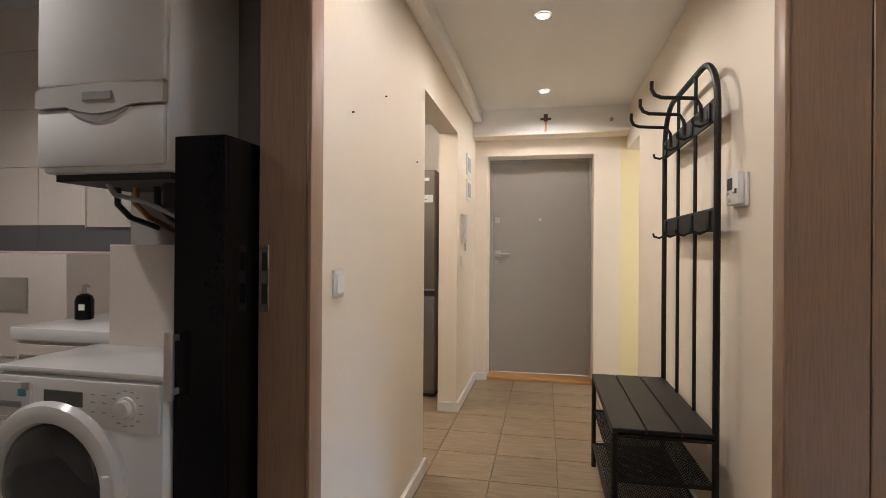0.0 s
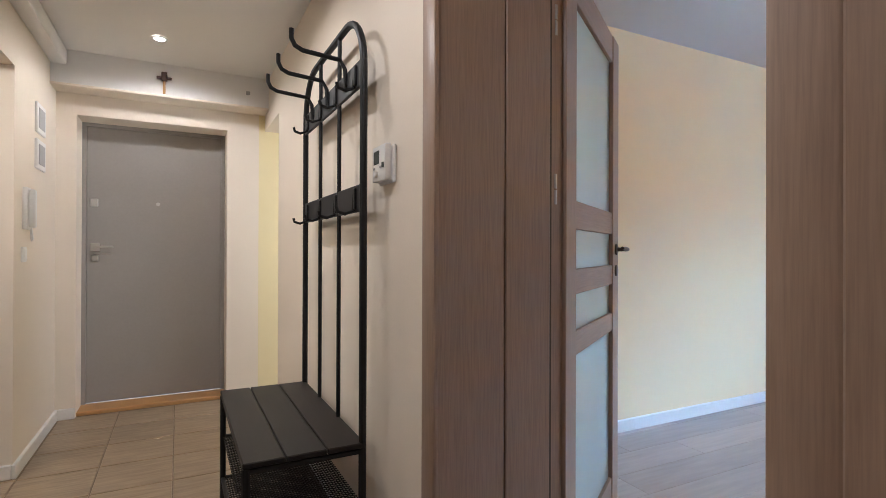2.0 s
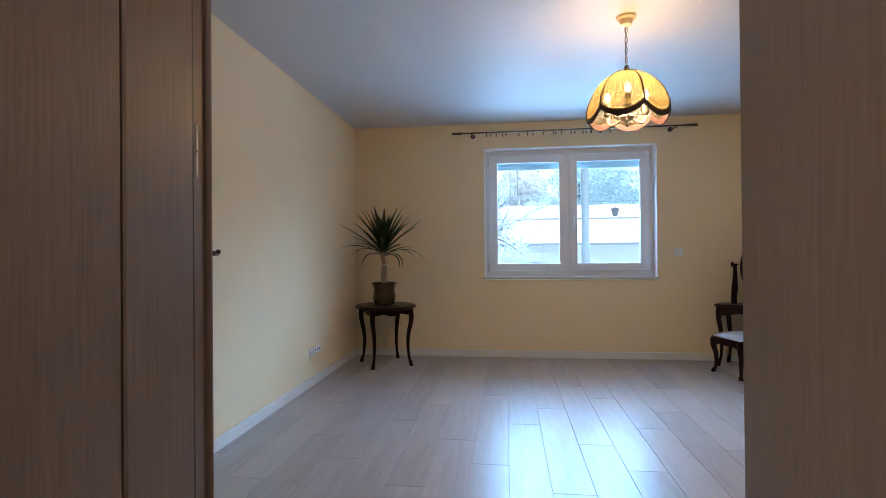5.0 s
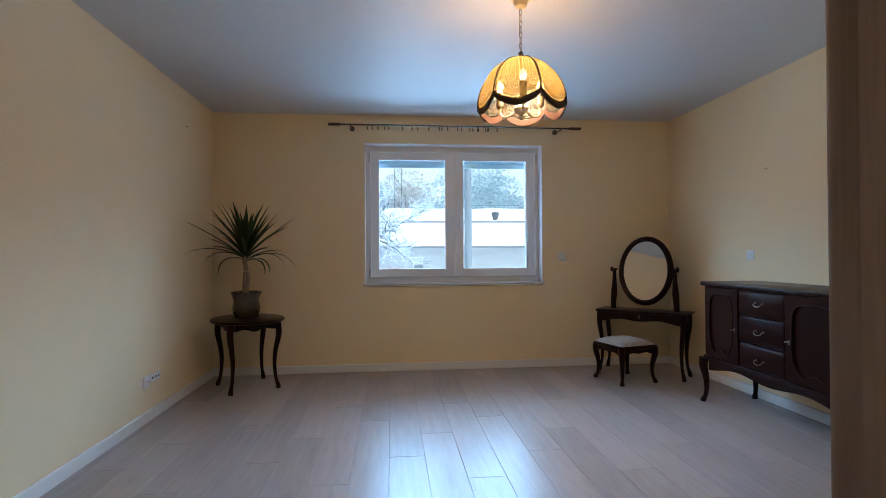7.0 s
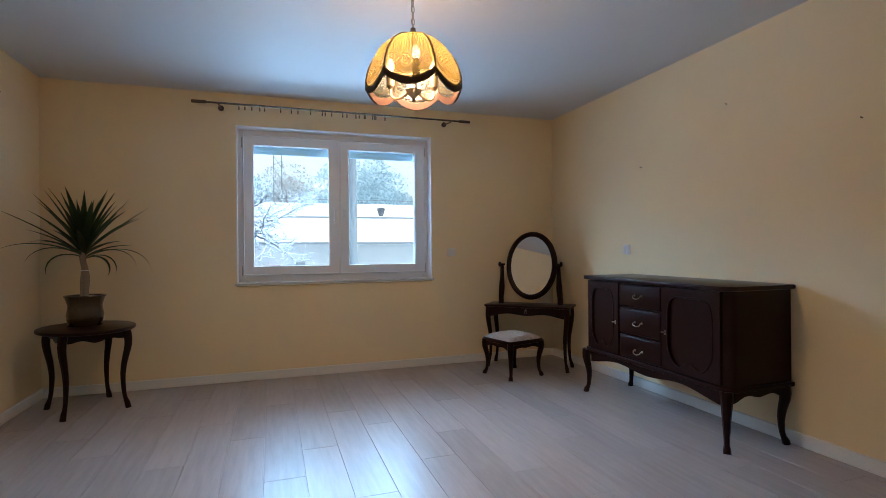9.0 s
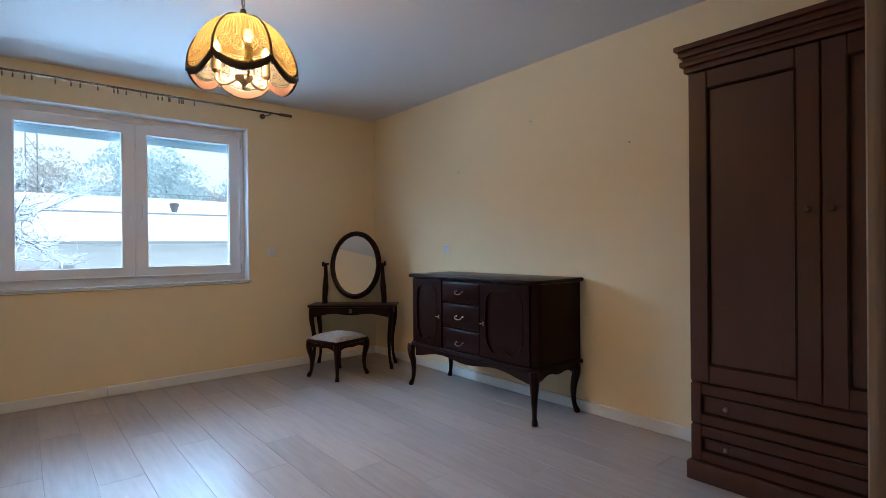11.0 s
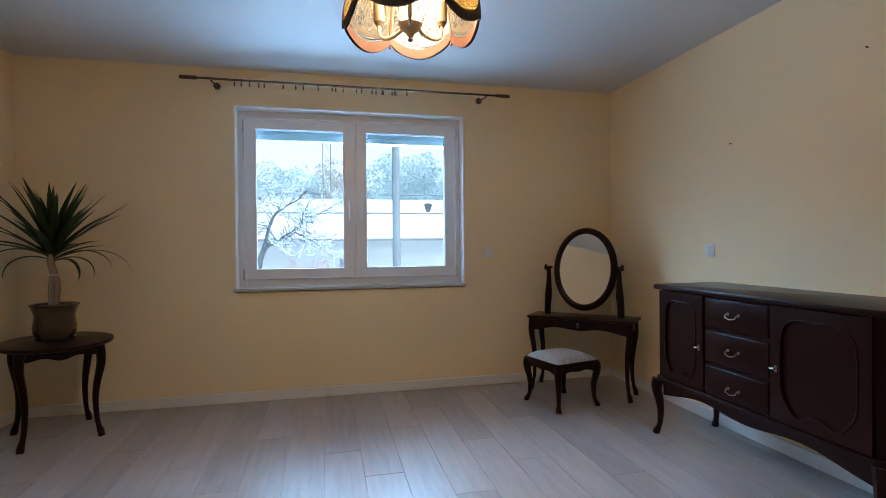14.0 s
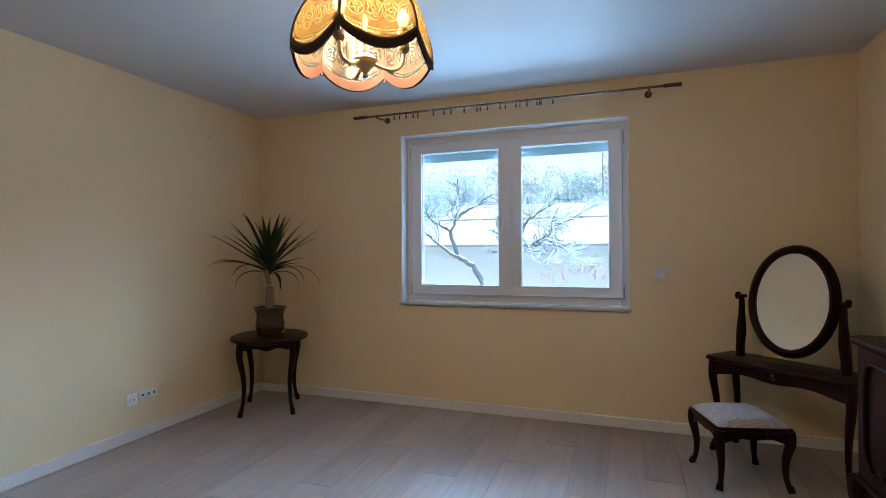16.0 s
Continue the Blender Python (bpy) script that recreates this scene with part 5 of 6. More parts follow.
part("architrave", boxed(LU, LU + 0.016, BV0 - 0.072, BV0 + 0.004, 0, BH + 0.08, bevel=0.006, seg=2), M["frame_wood"], bd)
part("architrave", boxed(LU, LU + 0.016, BV0 + 0.004, BV1 - 0.004, BH - 0.004, BH + 0.08, bevel=0.006), M["frame_across"], bd)
lp = part("latch_plate", boxed(LU - 0.131, LU - 0.108, BV1 - 0.003, BV1 + 0.001, 1.00, 1.18, bevel=0.001), M["steel"], bd)
for z0, z1 in ((1.11, 1.16), (1.02, 1.075)):
    part("slot", boxed(LU - 0.128, LU - 0.112, BV1 - 0.0045, BV1 - 0.0025, z0, z1), M["ink"], lp)

# tall gloss black cabinet
bc = thing("tall_cabinet", "tall glossy black bathroom cabinet with a chrome bar handle", "cabinet")
part("body", boxed(-0.965, -0.815, 1.40, 1.79, 0.0, 1.455, bevel=0.002), M["gloss_black"], bc)
part("door", boxed(-0.964, -0.816, 1.382, 1.399, 0.02, 1.455, bevel=0.002), M["gloss_black"], bc)
bm = boxed(-0.962, -0.936, 1.345, 1.357, 0.79, 0.96, bevel=0.004, seg=2)
box(bm, -0.955, -0.945, 1.356, 1.383, 0.80, 0.815)
box(bm, -0.955, -0.945, 1.356, 1.383, 0.935, 0.95)
part("bar_handle", bm, M["bright_metal"], bc, "satin chrome bar handle")

# washing machine
wm = thing("washing_machine", "white front-loading washing machine with dark round door", "washing machine", pose(-1.235, 1.36, 0))
part("cabinet", boxed(-0.262, 0.262, 0, 0.31, 0.01, 0.832, bevel=0.012, seg=2), M["enamel"], wm)
part("top", boxed(-0.265, 0.265, -0.006, 0.312, 0.832, 0.85, bevel=0.007, seg=2), M["enamel"], wm)
pan = part("control_panel", boxed(-0.26, 0.26, -0.012, 0.0, 0.70, 0.825, bevel=0.005, seg=2), M["enamel"], wm)
part("display", boxed(-0.095, 0.03, -0.0145, -0.011, 0.755, 0.795, bevel=0.002), M["lcd"], pan, "black display strip")
bm = lathe([(0.030, 0), (0.030, 0.006), (0.024, 0.008), (0.022, 0.022), (0.016, 0.024)], 24)
for v in bm.verts:
    v.co = (0.165 + v.co.x, -0.012 - v.co.z, 0.762 + v.co.y)
part("programme_dial", bm, M["enamel"], pan)
part("detergent_drawer", boxed(-0.255, -0.135, -0.015, -0.011, 0.715, 0.81, bevel=0.003), M["enamel"], pan)
part("sticker", boxed(-0.178, -0.150, -0.0165, -0.0145, 0.772, 0.792, bevel=0.001), M["blue"], pan, "small blue sticker")
part("drawer_grip", boxed(-0.250, -0.165, -0.0165, -0.0145, 0.742, 0.758, bevel=0.004), M["grey_plastic"], pan, "grey finger grip of the drawer")
part("badge", boxed(-0.165, -0.14, -0.0165, -0.0145, 0.79, 0.808), M["chrome"], pan)
for k in range(12):
    a = radians(-60 + 300 * k / 11)
    x, z = 0.165 + 0.045 * math.sin(a), 0.762 + 0.045 * math.cos(a)
    part("dial_mark", boxed(x - 0.006, x + 0.006, -0.0128, -0.0118, z - 0.0015, z + 0.0015), M["grey_plastic"], pan)
for x in (0.055, 0.09):
    for z in (0.745, 0.77, 0.79):
        part("button_mark", boxed(x, x + 0.013, -0.0128, -0.0118, z, z + 0.003), M["grey_plastic"], pan)


def ring_front(profile, n=48):
    bm = lathe(profile, n, cap=False)
    for v in bm.verts:
        v.co = (v.co.x - 0.06, -v.co.z, v.co.y + 0.545)
    return bm


wdoor = part("porthole_door", ring_front([(0.219, 0.0), (0.222, 0.018), (0.213, 0.034), (0.190, 0.040), (0.170, 0.034), (0.162, 0.018)]), M["enamel"], wm, "white porthole ring")
bm = ring_front([(0.164, 0.020), (0.146, 0.034), (0.10, 0.040), (0.0005, 0.042)])
part("porthole_glass", bm, M["smoke_glass"], wdoor, "dark glass bowl")
part("door_grip", boxed(0.117, 0.140, -0.046, -0.030, 0.49, 0.60, bevel=0.006, seg=2), M["enamel"], wdoor)

# boiler
bo = thing("gas_boiler", "white wall-hung gas boiler with grey curved strip and pipes below", "boiler", pose(-1.275, 1.47, 0))
part("case", boxed(-0.22, 0.22, 0, 0.32, 1.385, 2.12, bevel=0.014, seg=2), M["enamel"], bo)
part("front_cover", boxed(-0.216, 0.216, -0.018, -0.001, 1.40, 1.565, bevel=0.008, seg=2), M["enamel"], bo)
part("upper_cover", boxed(-0.216, 0.216, -0.018, -0.001, 1.635, 2.10, bevel=0.008, seg=2), M["enamel"], bo)
outl = [(-0.216, 1.57)] + [(-0.11 + 0.22 * k / 12, 1.57 - 0.022 * math.sin(math.pi * k / 12)) for k in range(13)] + [(0.216, 1.57), (0.216, 1.632)] + [(0.216 - 0.432 * k / 10, 1.622 + 0.012 * math.sin(math.pi * k / 10)) for k in range(11)]
part("grey_strip", slab_xz(outl, -0.022, -0.002), M["satin_grey"], bo, "satin grey curved strip")
# flat grey lens shape: the shade of the finger recess as a plate
lip = [(-0.10 + 0.20 * k / 12, 1.5665 - 0.024 * math.sin(math.pi * k / 12)) for k in range(13)] + [(0.10 - 0.20 * k / 12, 1.558 - 0.034 * math.sin(math.pi * k / 12)) for k in range(13)]
part("grip_recess", slab_xz(lip, -0.0205, -0.004), M["grey_plastic"], bo, "grey plate under the strip, standing in for the finger recess's shade")
part("badge", boxed(-0.05, 0.05, -0.025, -0.0215, 1.585, 1.61, bevel=0.002), M["grey_plastic"], bo)
part("base", boxed(-0.20, 0.20, 0.03, 0.30, 1.365, 1.386), M["dark_rubber"], bo)
for k, x in enumerate((-0.13, -0.06, 0.02, 0.09, 0.15)):
    part("pipe", tube([(x, 0.18, 1.39), (x, 0.18, 1.31), (x + 0.02, 0.21, 1.27), (x + 0.03, 0.32, 1.24 - 0.01 * k)], 0.010, 8), M["copper" if k % 2 else "dark_rubber"], bo)
part("hose", tube([(-0.10, 0.10, 1.385), (-0.05, 0.09, 1.33), (0.05, 0.10, 1.31), (0.14, 0.14, 1.26), (0.21, 0.24, 1.18)], 0.008, 8), M["grey_plastic"], bo, "thin grey hose")
part("valve", tube([(0.12, 0.14, 1.385), (0.12, 0.14, 1.29)], [0.03, 0.035], 12), M["dark_rubber"], bo)

# washstand, soap, cistern, mirror
ws = thing("washstand", "white washstand with a thick slab top and front drawer", "washstand")
part("slab", boxed(-2.14, -1.52, 1.87, 2.352, 0.80, 0.85, bevel=0.006, seg=2), M["enamel"], ws)
part("body", boxed(-2.12, -1.52, 1.89, 2.35, 0.30, 0.80), M["bath_tile"], ws)
part("drawer_front", boxed(-2.11, -1.53, 1.875, 1.889, 0.32, 0.785, bevel=0.002), M["bath_tile"], ws)
bm = boxed(-2.08, -2.0, 1.862, 1.876, 0.71, 0.745, bevel=0.003)
tube([(-2.16, 1.85, 0.735), (-2.08, 1.85, 0.735)], 0.006, 8, bm)
part("pull", bm, M["chrome"], ws)
soap = thing("soap_dispenser", "small matt black soap dispenser with chrome pump", "soap dispenser", pose(-2.05, 2.12, 0.85))
part("bottle", lathe([(0.032, 0), (0.037, 0.004), (0.037, 0.085), (0.030, 0.105), (0.014, 0.115)], 24), M["gloss_black"], soap)
part("pump", tube([(0, 0, 0.113), (0, 0, 0.150), (0.012, -0.006, 0.153), (0.045, -0.02, 0.148)], [0.010, 0.008, 0.007, 0.006], 10), M["chrome"], soap)
part("label", boxed(0.010, 0.034, -0.0385, -0.031, 0.045, 0.07), M["paper"], soap)
solid("cistern_box", boxed(-3.0, -2.15, 2.12, 2.352, 0, 1.14, bevel=0.003), M["bath_tile"], "cream tiled cistern casing", "casing", kind="structure")
solid("flush_plate", boxed(-2.62, -2.36, 2.108, 2.118, 0.88, 1.03, bevel=0.004), M["steel"], "satin grey flush plate on the cistern casing", "flush plate")
bmi = thing("bathroom_mirror", "rectangular frameless bathroom mirror over the washstand", "mirror")
part("glass", boxed(-2.28, -1.70, 2.338, 2.346, 1.27, 2.0, bevel=0.002), M["mirror"], bmi)
part("edge", boxed(-2.288, -2.28, 2.336, 2.348, 1.265, 2.005), M["chrome"], bmi)

# ---- kitchen behind the hall opening ----
KX0, KY0, KY1 = -2.9, 2.47, 5.3
walls("wall_kitchen_north", [(KX0, -0.80, KY1, KY1 + 0.1, 0, 2.6)], M["cream"], "cream painted kitchen wall")
walls("wall_kitchen_west", [(KX0 - 0.1, KX0, KY0, KY1 + 0.1, 0, 2.6)], M["cream"], "cream painted kitchen wall")
solid("ceiling_kitchen", boxed(KX0, -0.72, KY0, KY1, 2.45, 2.55), M["ceil"], "white kitchen ceiling", "ceiling", kind="structure", smooth=False)
fr = thing("fridge_freezer", "tall dark inox fridge-freezer with recessed grip and paper label", "fridge", pose(-1.235, 4.13, 0, 0, 0, 0))
part("body", boxed(-0.3, 0.3, 0.035, 0.62, 0.03, 1.80, bevel=0.006), M["inox"], fr)
for z0, z1 in ((0.07, 0.80), (0.845, 1.79)):
    part("door", boxed(-0.298, 0.298, 0.0, 0.033, z0, z1, bevel=0.006, seg=2), M["inox"], fr)
part("grip", boxed(-0.298, 0.298, 0.012, 0.034, 0.801, 0.844), M["ink"], fr)
part("grip_lip", boxed(0.12, 0.298, -0.006, 0.004, 0.845, 0.862, bevel=0.003), M["chrome"], fr)
part("energy_label", boxed(0.11, 0.285, -0.0025, -0.0005, 1.54, 1.60), M["paper"], fr, "white paper label")
part("printed_bar", boxed(0.13, 0.24, -0.0035, -0.0026, 1.56, 1.567), M["grey_plastic"], fr)
part("door_sticker", boxed(0.17, 0.255, -0.0025, -0.0005, 1.71, 1.735), M["paper"], fr)
part("plinth", boxed(-0.295, 0.295, 0.05, 0.6, 0.0, 0.06), M["ink"], fr)

# ---- side room beyond the far hall opening ----
walls("wall_side_room_north", [(0.535, 3.2, 4.83, 4.93, 0, 2.6)], M["lime"], "yellow painted wall of the side room")
walls("wall_side_room_east", [(3.2, 3.3, 3.17, 4.93, 0, 2.6)], M["lime"], "yellow painted wall of the side room")
solid("ceiling_side_room", boxed(0.70, 3.2, 3.17, 4.83, 2.45, 2.55), M["ceil"], "white side room ceiling", "ceiling", kind="structure", smooth=False)

# ---- outside ----
gz = -0.7
bm = bmesh.new()
G = 60
rows = []
for i in range(G + 1):
    rows.append([])
    for j in range(G + 1):
        x = 6.2 + 600 * (i / G) ** 2.5
        y = (j / G * 2 - 1)
        y = 500 * abs(y) ** 2.5 * (1 if y > 0 else -1)
        n = 0.12 * noise.noise(Vector((x * 0.3, y * 0.3, 0))) if x < 80 else 0
        rows[-1].append(bm.verts.new((x, y, gz + n)))
for i in range(G):
    for j in range(G):
        bm.faces.new((rows[i][j], rows[i + 1][j], rows[i + 1][j + 1], rows[i][j + 1]))
solid("ground", bm, M["snow"], "snow-covered open ground outside the window", "ground", kind="structure")

shed = thing("long_shed", "long low plastered shed under thick roof snow", "building", pose(0, 0, gz))
sx0, sx1, sy0, sy1 = 22.0, 33.0, -40.0, 9.5
part("wall", boxed(sx0, sx1, sy0, sy1, -0.3, 2.10), M["plaster"], shed)
bm = bmesh.new()
N = 40
top, low = [], []
for j in range(N + 1):
    y = sy0 - 0.3 + (sy1 - sy0 + 0.6) * j / N
    top.append([bm.verts.new((sx0 - 0.5 + (sx1 - sx0 + 0.6) * i / 8, y, 2.27 + 2.45 * i / 8 + 0.05 * noise.noise(Vector((i, y * 0.7, 3))))) for i in range(9)])
    low.append([bm.verts.new((sx0 - 0.5, y, 2.12)), bm.verts.new((sx1 + 0.1, y, 2.12))])
for j in range(N):
    for i in range(8):
        bm.faces.new((top[j][i], top[j][i + 1], top[j + 1][i + 1], top[j + 1][i]))
    bm.faces.new((low[j][0], top[j][0], top[j + 1][0], low[j + 1][0]))
    bm.faces.new((low[j][1], low[j][0], low[j + 1][0], low[j + 1][1]))
    bm.faces.new((top[j][8], low[j][1], low[j + 1][1], top[j + 1][8]))
for j in (0, N):
    bm.faces.new([low[j][0]] + top[j] + [low[j][1]])
part("snow_roof", bm, M["snow"], shed, "thick white roof snow")
part("eave_board", boxed(sx0 - 0.53, sx0 - 0.50, sy0, sy1 + 0.3, 2.06, 2.15), M["concrete"], shed)
part("vent_hole", boxed(sx0 - 0.02, sx0 + 0.01, 0.05, 0.45, 0.95, 1.35), M["concrete"], shed)
part("roof_ridge", boxed(26.6, 26.65, sy0, sy1, 3.42, 3.50), M["concrete"], shed)
part("flue", lathe([(0.10, 3.6), (0.22, 4.0), (0.22, 4.05), (0.0005, 4.12)], 12, at=(28.0, -4.3, 0)), M["bath_dark"], shed)
rngg = random.Random(3)
for k in range(9):
    y = 0.6 + k * 0.28
    z = 0.75 + rngg.uniform(0, 0.5)
    pts = [(sx0 - 0.012, y + rngg.uniform(-0.2, 0.2), z + rngg.uniform(-0.25, 0.25)) for _ in range(5)]
    part("graffiti_line", tube(pts, 0.016, 5), M["graffiti"], shed)

pole = thing("utility_pole", "slim grey concrete utility pole with a wire", "pole", pose(17.0, -1.12, gz))
part("shaft", tube([(0, 0, 0), (0, 0, 9.0)], [0.13, 0.10], 12), M["concrete"], pole)
part("wire", tube([(0, 30 - 60 * k / 12, 4.0 - 0.6 * (1 - (k / 6 - 1) ** 2)) for k in range(13)], 0.009, 5), M["concrete"], pole)
mast = thing("lattice_mast", "thin dark lattice mast behind the shed", "mast", pose(36.0, 0.9, gz))
for dx, dy in ((-0.25, -0.25), (0.25, -0.25), (0.25, 0.25), (-0.25, 0.25)):
    part("leg", tube([(dx, dy, 0), (dx, dy, 10)], 0.03, 5), M["concrete"], mast)
for k in range(12):
    part("brace", tube([(-0.25, -0.25, k * 0.8), (-0.25, 0.25, k * 0.8 + 0.8)], 0.022, 4), M["concrete"], mast)


def snowy_tree(x, seed, trunk, branches, girth):
    """A crooked garden tree: a trunk and main limbs, each given by (y, z) bends, with twigs growing from them; snow lies along every limb."""
    t = thing("garden_tree", "bare crooked garden tree with snow along its branches", "tree", pose(x, trunk[0][0], gz))
    r = random.Random(seed)
    limbs, twigs, snow = bmesh.new(), bmesh.new(), bmesh.new()
    base = trunk[0][0]

    def cover(pts, rr):
        tube([q + Vector((-0.003, 0, w * 0.75 + 0.003)) for q, w in zip(pts, rr)], [w * 0.66 + 0.0016 for w in rr], 5, snow, cap=False)

    def grow(p, d, length, rad, depth):
        pts, rr, n = [p], [rad], 5
        for i in range(n):
            d = (d + Vector((r.uniform(-0.8, 0.8), r.uniform(-1, 1), r.uniform(-0.75, 0.8))) * 0.5).normalized()
            p = p + d * (length / n)
            pts.append(p)
            rr.append(rad * (1 - 0.6 * (i + 1) / n))
        tube(pts, rr, 4, twigs, cap=False)
        if r.random() < 0.6:
            cover(pts, rr)
        if depth > 0:
            for _ in range(4):
                k = r.choice((1, 2, 3, 4, 5))
                nd = (d * 0.7 + Vector((r.uniform(-0.9, 0.9), r.uniform(-1.2, 1.2), r.uniform(-0.5, 0.8)))).normalized()
                grow(pts[k], nd, length * r.uniform(0.5, 0.75), max(rr[k] * 0.7, 0.0045), depth - 1)

    def limb(bends, r0, r1, first):
        pts = []
        for (y0, z0), (y1, z1) in zip(bends, bends[1:]):
            for k in range(4):
                f = k / 4
                pts.append(Vector((r.uniform(-0.05, 0.05), y0 + (y1 - y0) * f - base + r.uniform(-0.02, 0.02), z0 + (z1 - z0) * f - gz + r.uniform(-0.02, 0.02))))
        pts.append(Vector((0, bends[-1][0] - base, bends[-1][1] - gz)))
        rr = [r0 + (r1 - r0) * k / (len(pts) - 1) for k in range(len(pts))]
        tube(pts, rr, 8, limbs, cap=False)
        cover(pts, [w * 0.8 for w in rr])
        for k in range(first, len(pts)):
            way = (pts[k] - pts[max(0, k - 2)]).normalized()
            for _ in range(2):
                nd = (way * 0.6 + Vector((r.uniform(-0.8, 0.8), r.uniform(-0.9, 0.9), r.uniform(-0.25, 1.0)))).normalized()
                grow(pts[k], nd, r.uniform(0.35, 0.75), max(rr[k] * 0.5, 0.007), 2)

    limb(trunk, girth, girth * 0.6, 99)
    for bends in branches:
        limb(bends, girth * 0.55, 0.014, 3)
    part("limbs", limbs, M["bark"], t)
    part("twigs", twigs, M["bark"], t)
    part("snow_cover", snow, M["snow"], t, "white snow lying on the branches")
    return t


snowy_tree(14.3, 11, ((2.74, -0.75), (2.57, 0.44), (2.46, 1.0), (2.29, 1.27)), (
    ((2.39, 1.15), (2.21, 1.24), (1.68, 1.49), (1.37, 1.36), (1.15, 1.18)),
    ((2.04, 1.34), (1.64, 1.61), (1.49, 1.80), (1.13, 1.97), (0.47, 2.31)),
    ((2.43, 1.08), (2.23, 1.82), (1.95, 2.12), (1.50, 2.35)),
    ((2.54, 0.72), (2.75, 1.29), (2.89, 1.86), (2.60, 2.56))), 0.085)
snowy_tree(12.5, 4, ((2.60, -0.75), (2.72, 0.43), (3.03, 0.92), (3.36, 1.11), (3.52, 1.67)), (
    ((3.52, 1.67), (3.38, 1.98), (3.28, 2.29), (3.34, 2.85)),
    ((3.52, 1.67), (3.88, 1.87), (4.25, 2.30)),
    ((3.38, 1.98), (2.96, 2.22), (2.58, 2.45)),
    ((3.36, 1.11), (3.90, 1.45), (4.40, 1.95))), 0.07)


def far_tree(x, y, h, w, mat, seed):
    t = thing("far_tree", "distant tree behind the shed, paled by snow and painted haze", "tree", pose(x, y, gz), group="trees behind the shed")
    part("trunk", tube([(0, 0, 0), (0.1, 0, h * 0.4), (0, 0.1, h * 0.8)], [0.25, 0.18, 0.06], 7), M["bark"], t)
    bm = bmesh.new()
    r = random.Random(seed)
    for _ in range(5200):
        a, e, q = r.uniform(0, 6.283), r.uniform(-1, 1), r.random() ** 0.4
        p = Vector((w * q * math.cos(a) * math.sqrt(1 - e * e), w * q * math.sin(a) * math.sqrt(1 - e * e), h * 0.62 + h * 0.38 * q * e))
        p += 0.35 * w * Vector((noise.noise(p * 0.5 + Vector((seed, 0, 0))), noise.noise(p * 0.5 + Vector((0, seed, 0))), noise.noise(p * 0.5)))
        s = r.uniform(0.05, 0.15)
        n1 = Vector((r.uniform(-1, 1), r.uniform(-1, 1), r.uniform(-1, 1))).normalized()
        n2 = n1.orthogonal().normalized()
        bm.faces.new([bm.verts.new(p + s * (n1 * ca + n2 * cb)) for ca, cb in ((1, 0.2), (0.1, 0.9), (-1, 0.1), (-0.1, -0.8))])
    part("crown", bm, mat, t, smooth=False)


rf = random.Random(8)
for k in range(16):
    y = -16 + 2.3 * k + rf.uniform(-0.8, 0.8)
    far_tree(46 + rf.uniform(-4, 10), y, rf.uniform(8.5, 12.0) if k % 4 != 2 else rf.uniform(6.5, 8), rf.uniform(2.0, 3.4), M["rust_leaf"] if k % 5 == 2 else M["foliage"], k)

# ---- floors with their pieces, last ----
fl = solid("floor", boxed(X0 - 0.41, X1, Y0, Y1, -0.1, -0.004), M["joint"], "pale grey-beige laminate plank floor of the room", "floor", kind="structure", smooth=False)
PW, PL = 0.2005, 1.285


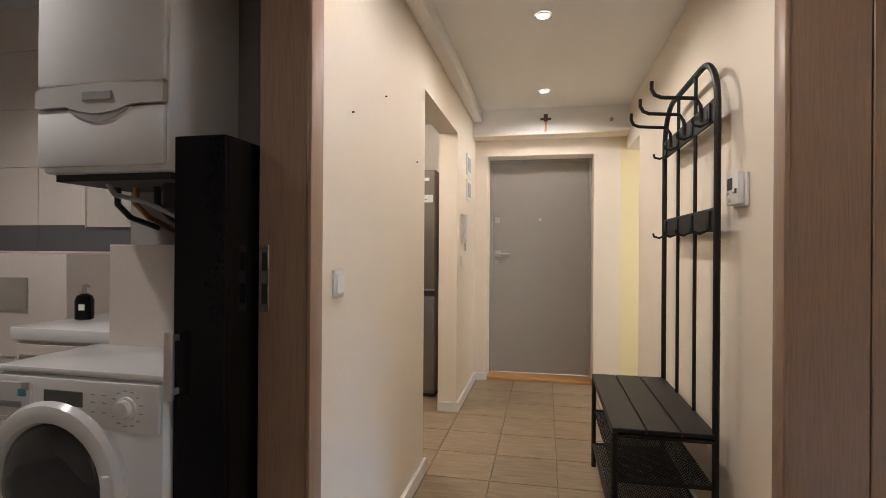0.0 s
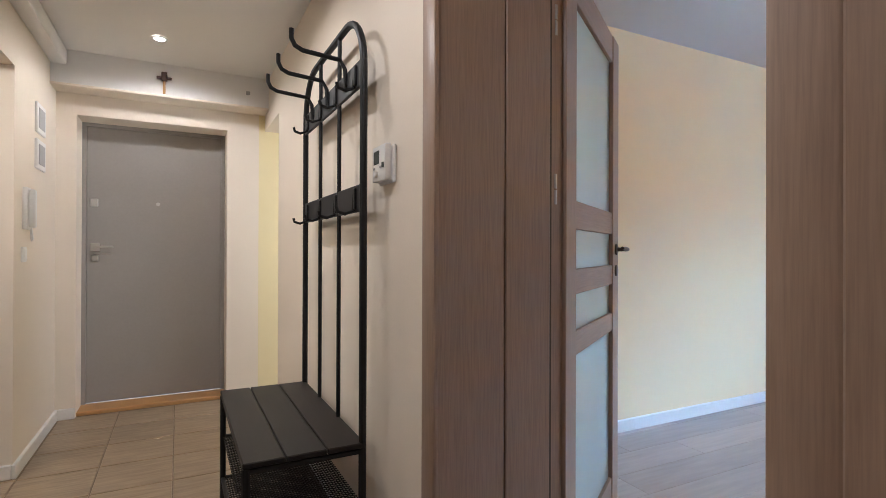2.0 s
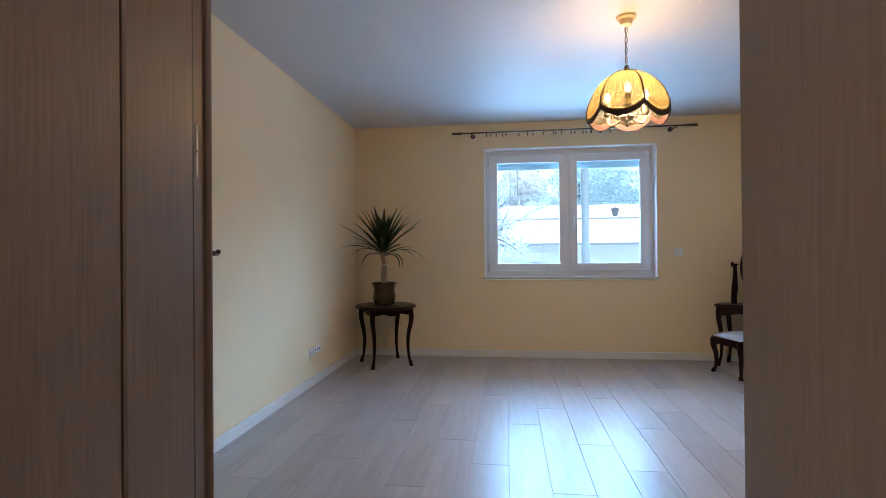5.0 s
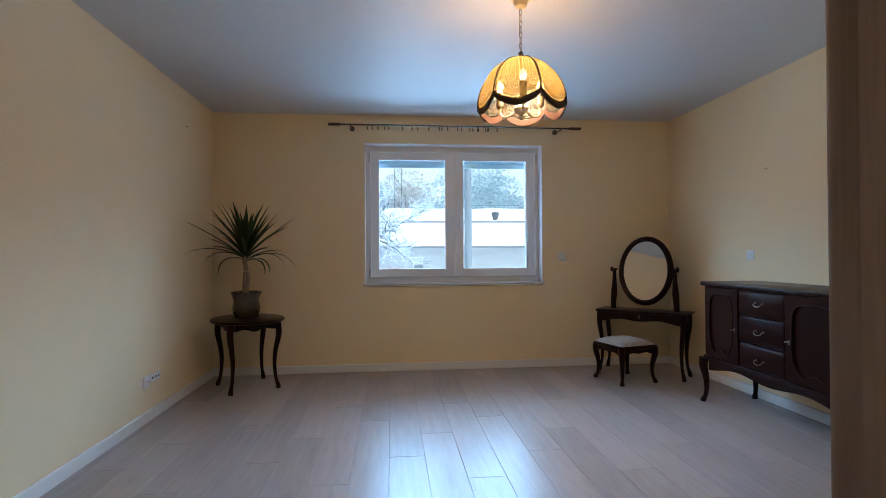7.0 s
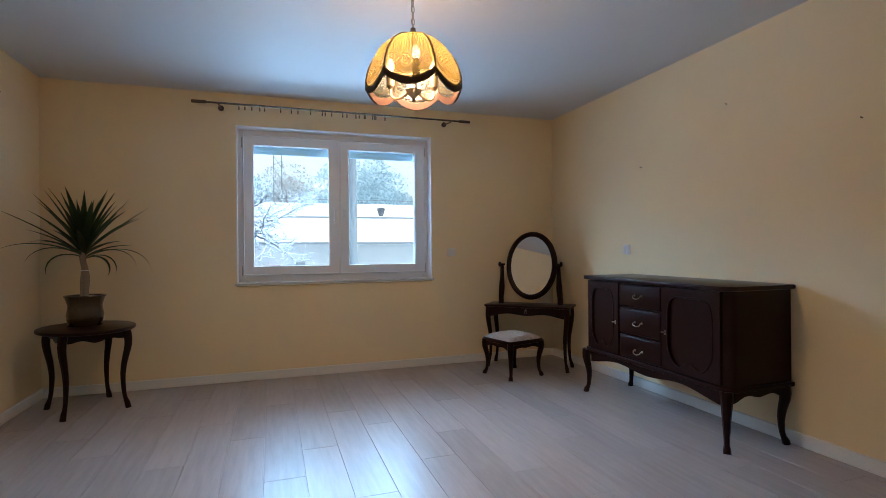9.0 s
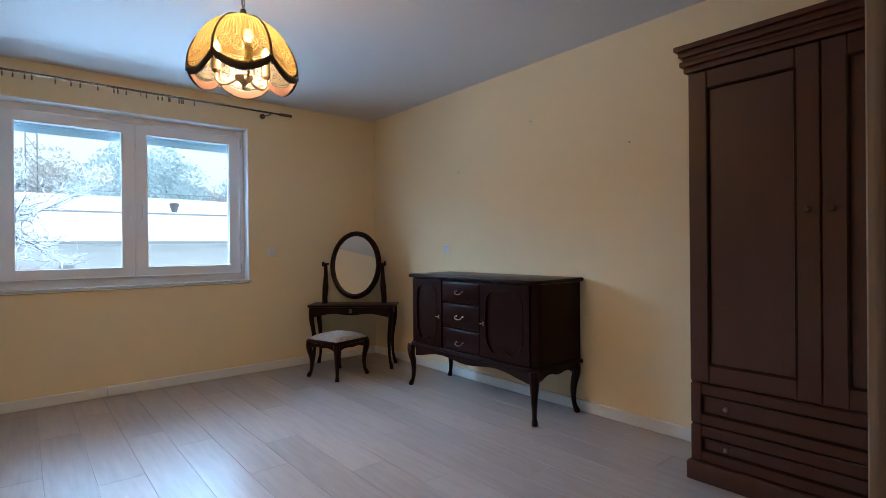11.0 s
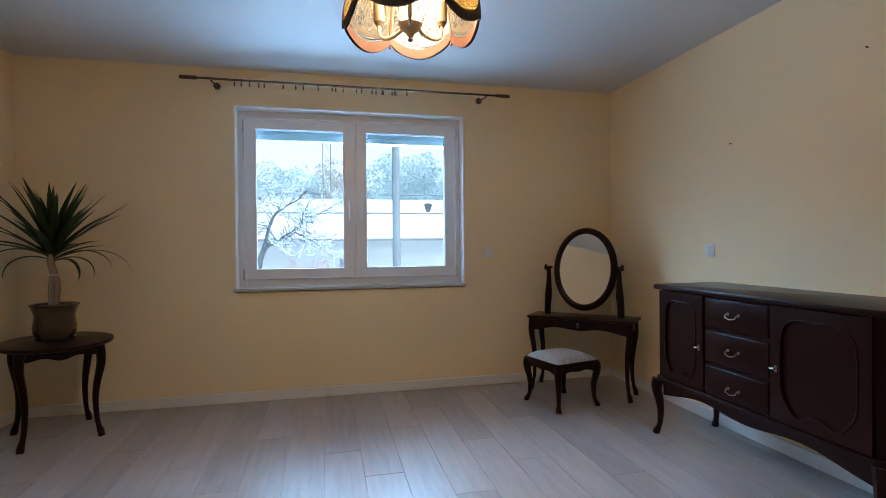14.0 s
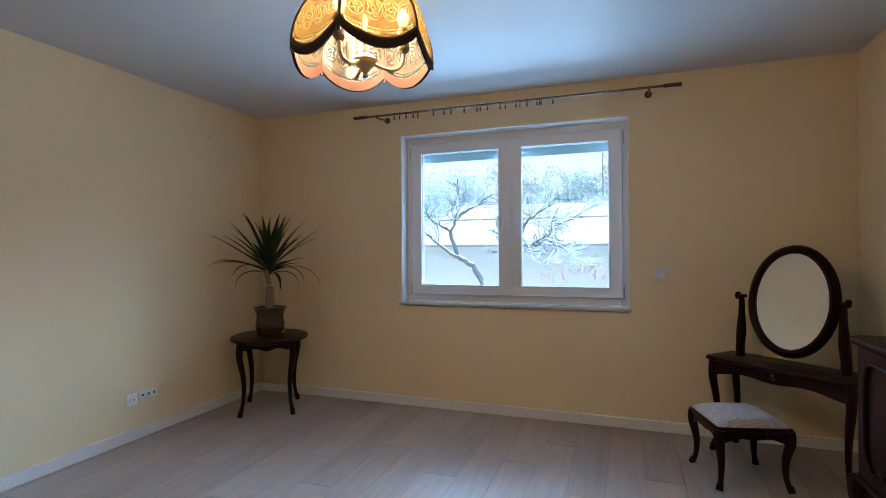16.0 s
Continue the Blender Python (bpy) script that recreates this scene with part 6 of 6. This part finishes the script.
def plank_mesh(w, l):
    bm = bmesh.new()
    c = 0.0016
    a = [bm.verts.new(p) for p in ((0, 0, -0.004), (l, 0, -0.004), (l, w, -0.004), (0, w, -0.004))]
    b = [bm.verts.new(p) for p in ((c, c, 0), (l - c, c, 0), (l - c, w - c, 0), (c, w - c, 0))]
    for i in range(4):
        bm.faces.new((a[i], a[(i + 1) % 4], b[(i + 1) % 4], b[i]))
    bm.faces.new(b)
    return mesh_of("plank", bm, M["plank"], False)


cache = {}
first = 0.378 - PW * math.ceil((0.378 - Y0) / PW)
j = 0
y = first
while y < Y1 - 0.005:
    w0, w1 = max(y, Y0), min(y + PW, Y1)
    x = 4.53 - PL * 4 + (0.0, 0.66, 0.31, 0.95)[j % 4]
    while x < X1:
        a, b = max(x, X0 - 0.06), min(x + PL, X1)
        if b - a > 0.02:
            key = (round(w1 - w0, 4), round(b - a, 4))
            if key not in cache:
                cache[key] = plank_mesh(*key)
            pk = new("plank", cache[key])
            pk.parent = fl
            pk.matrix_local = pose(a, w0, 0)
        x += PL
    y += PW
    j += 1

fh = solid("floor_hall", boxed(-2.95, 3.3, BV - 0.1, 3.5, -0.12, -0.006), M["grout"], "wood-look beige stoneware tiles in a square grid", "floor", HALL, kind="structure", smooth=False)
TS, cache = 0.336, {}
v = 1.99 - TS * 13
while v < FV + 0.235:
    u = 0.026 - TS * 6
    while u < RU:
        inside = (LU <= u + TS and u <= RU) or (v > OV0 - 0.4 and u < LU)
        if inside:
            u0, u1 = u, u + TS
            v0, v1 = v, v + TS
            if v < OV0 - 0.1:
                u0 = max(u0, LU - 0.03)
            u1 = min(u1, RU + (0.02 if v < AV - TS else 0.4))
            key = (round(u1 - u0, 3), round(v1 - v0, 3))
            if key not in cache:
                bm = bmesh.new()
                w, l, c, g = key[0], key[1], 0.003, 0.0018
                a = [bm.verts.new(p) for p in ((g, g, -0.006), (w - g, g, -0.006), (w - g, l - g, -0.006), (g, l - g, -0.006))]
                b = [bm.verts.new(p) for p in ((g + c, g + c, 0), (w - g - c, g + c, 0), (w - g - c, l - g - c, 0), (g + c, l - g - c, 0))]
                for i in range(4):
                    bm.faces.new((a[i], a[(i + 1) % 4], b[(i + 1) % 4], b[i]))
                bm.faces.new(b)
                cache[key] = mesh_of("tile", bm, M["tile"], False)
            t = new("tile", cache[key])
            t.parent = fh
            t.matrix_local = pose(u0, v0, 0)
        u += TS
    v += TS
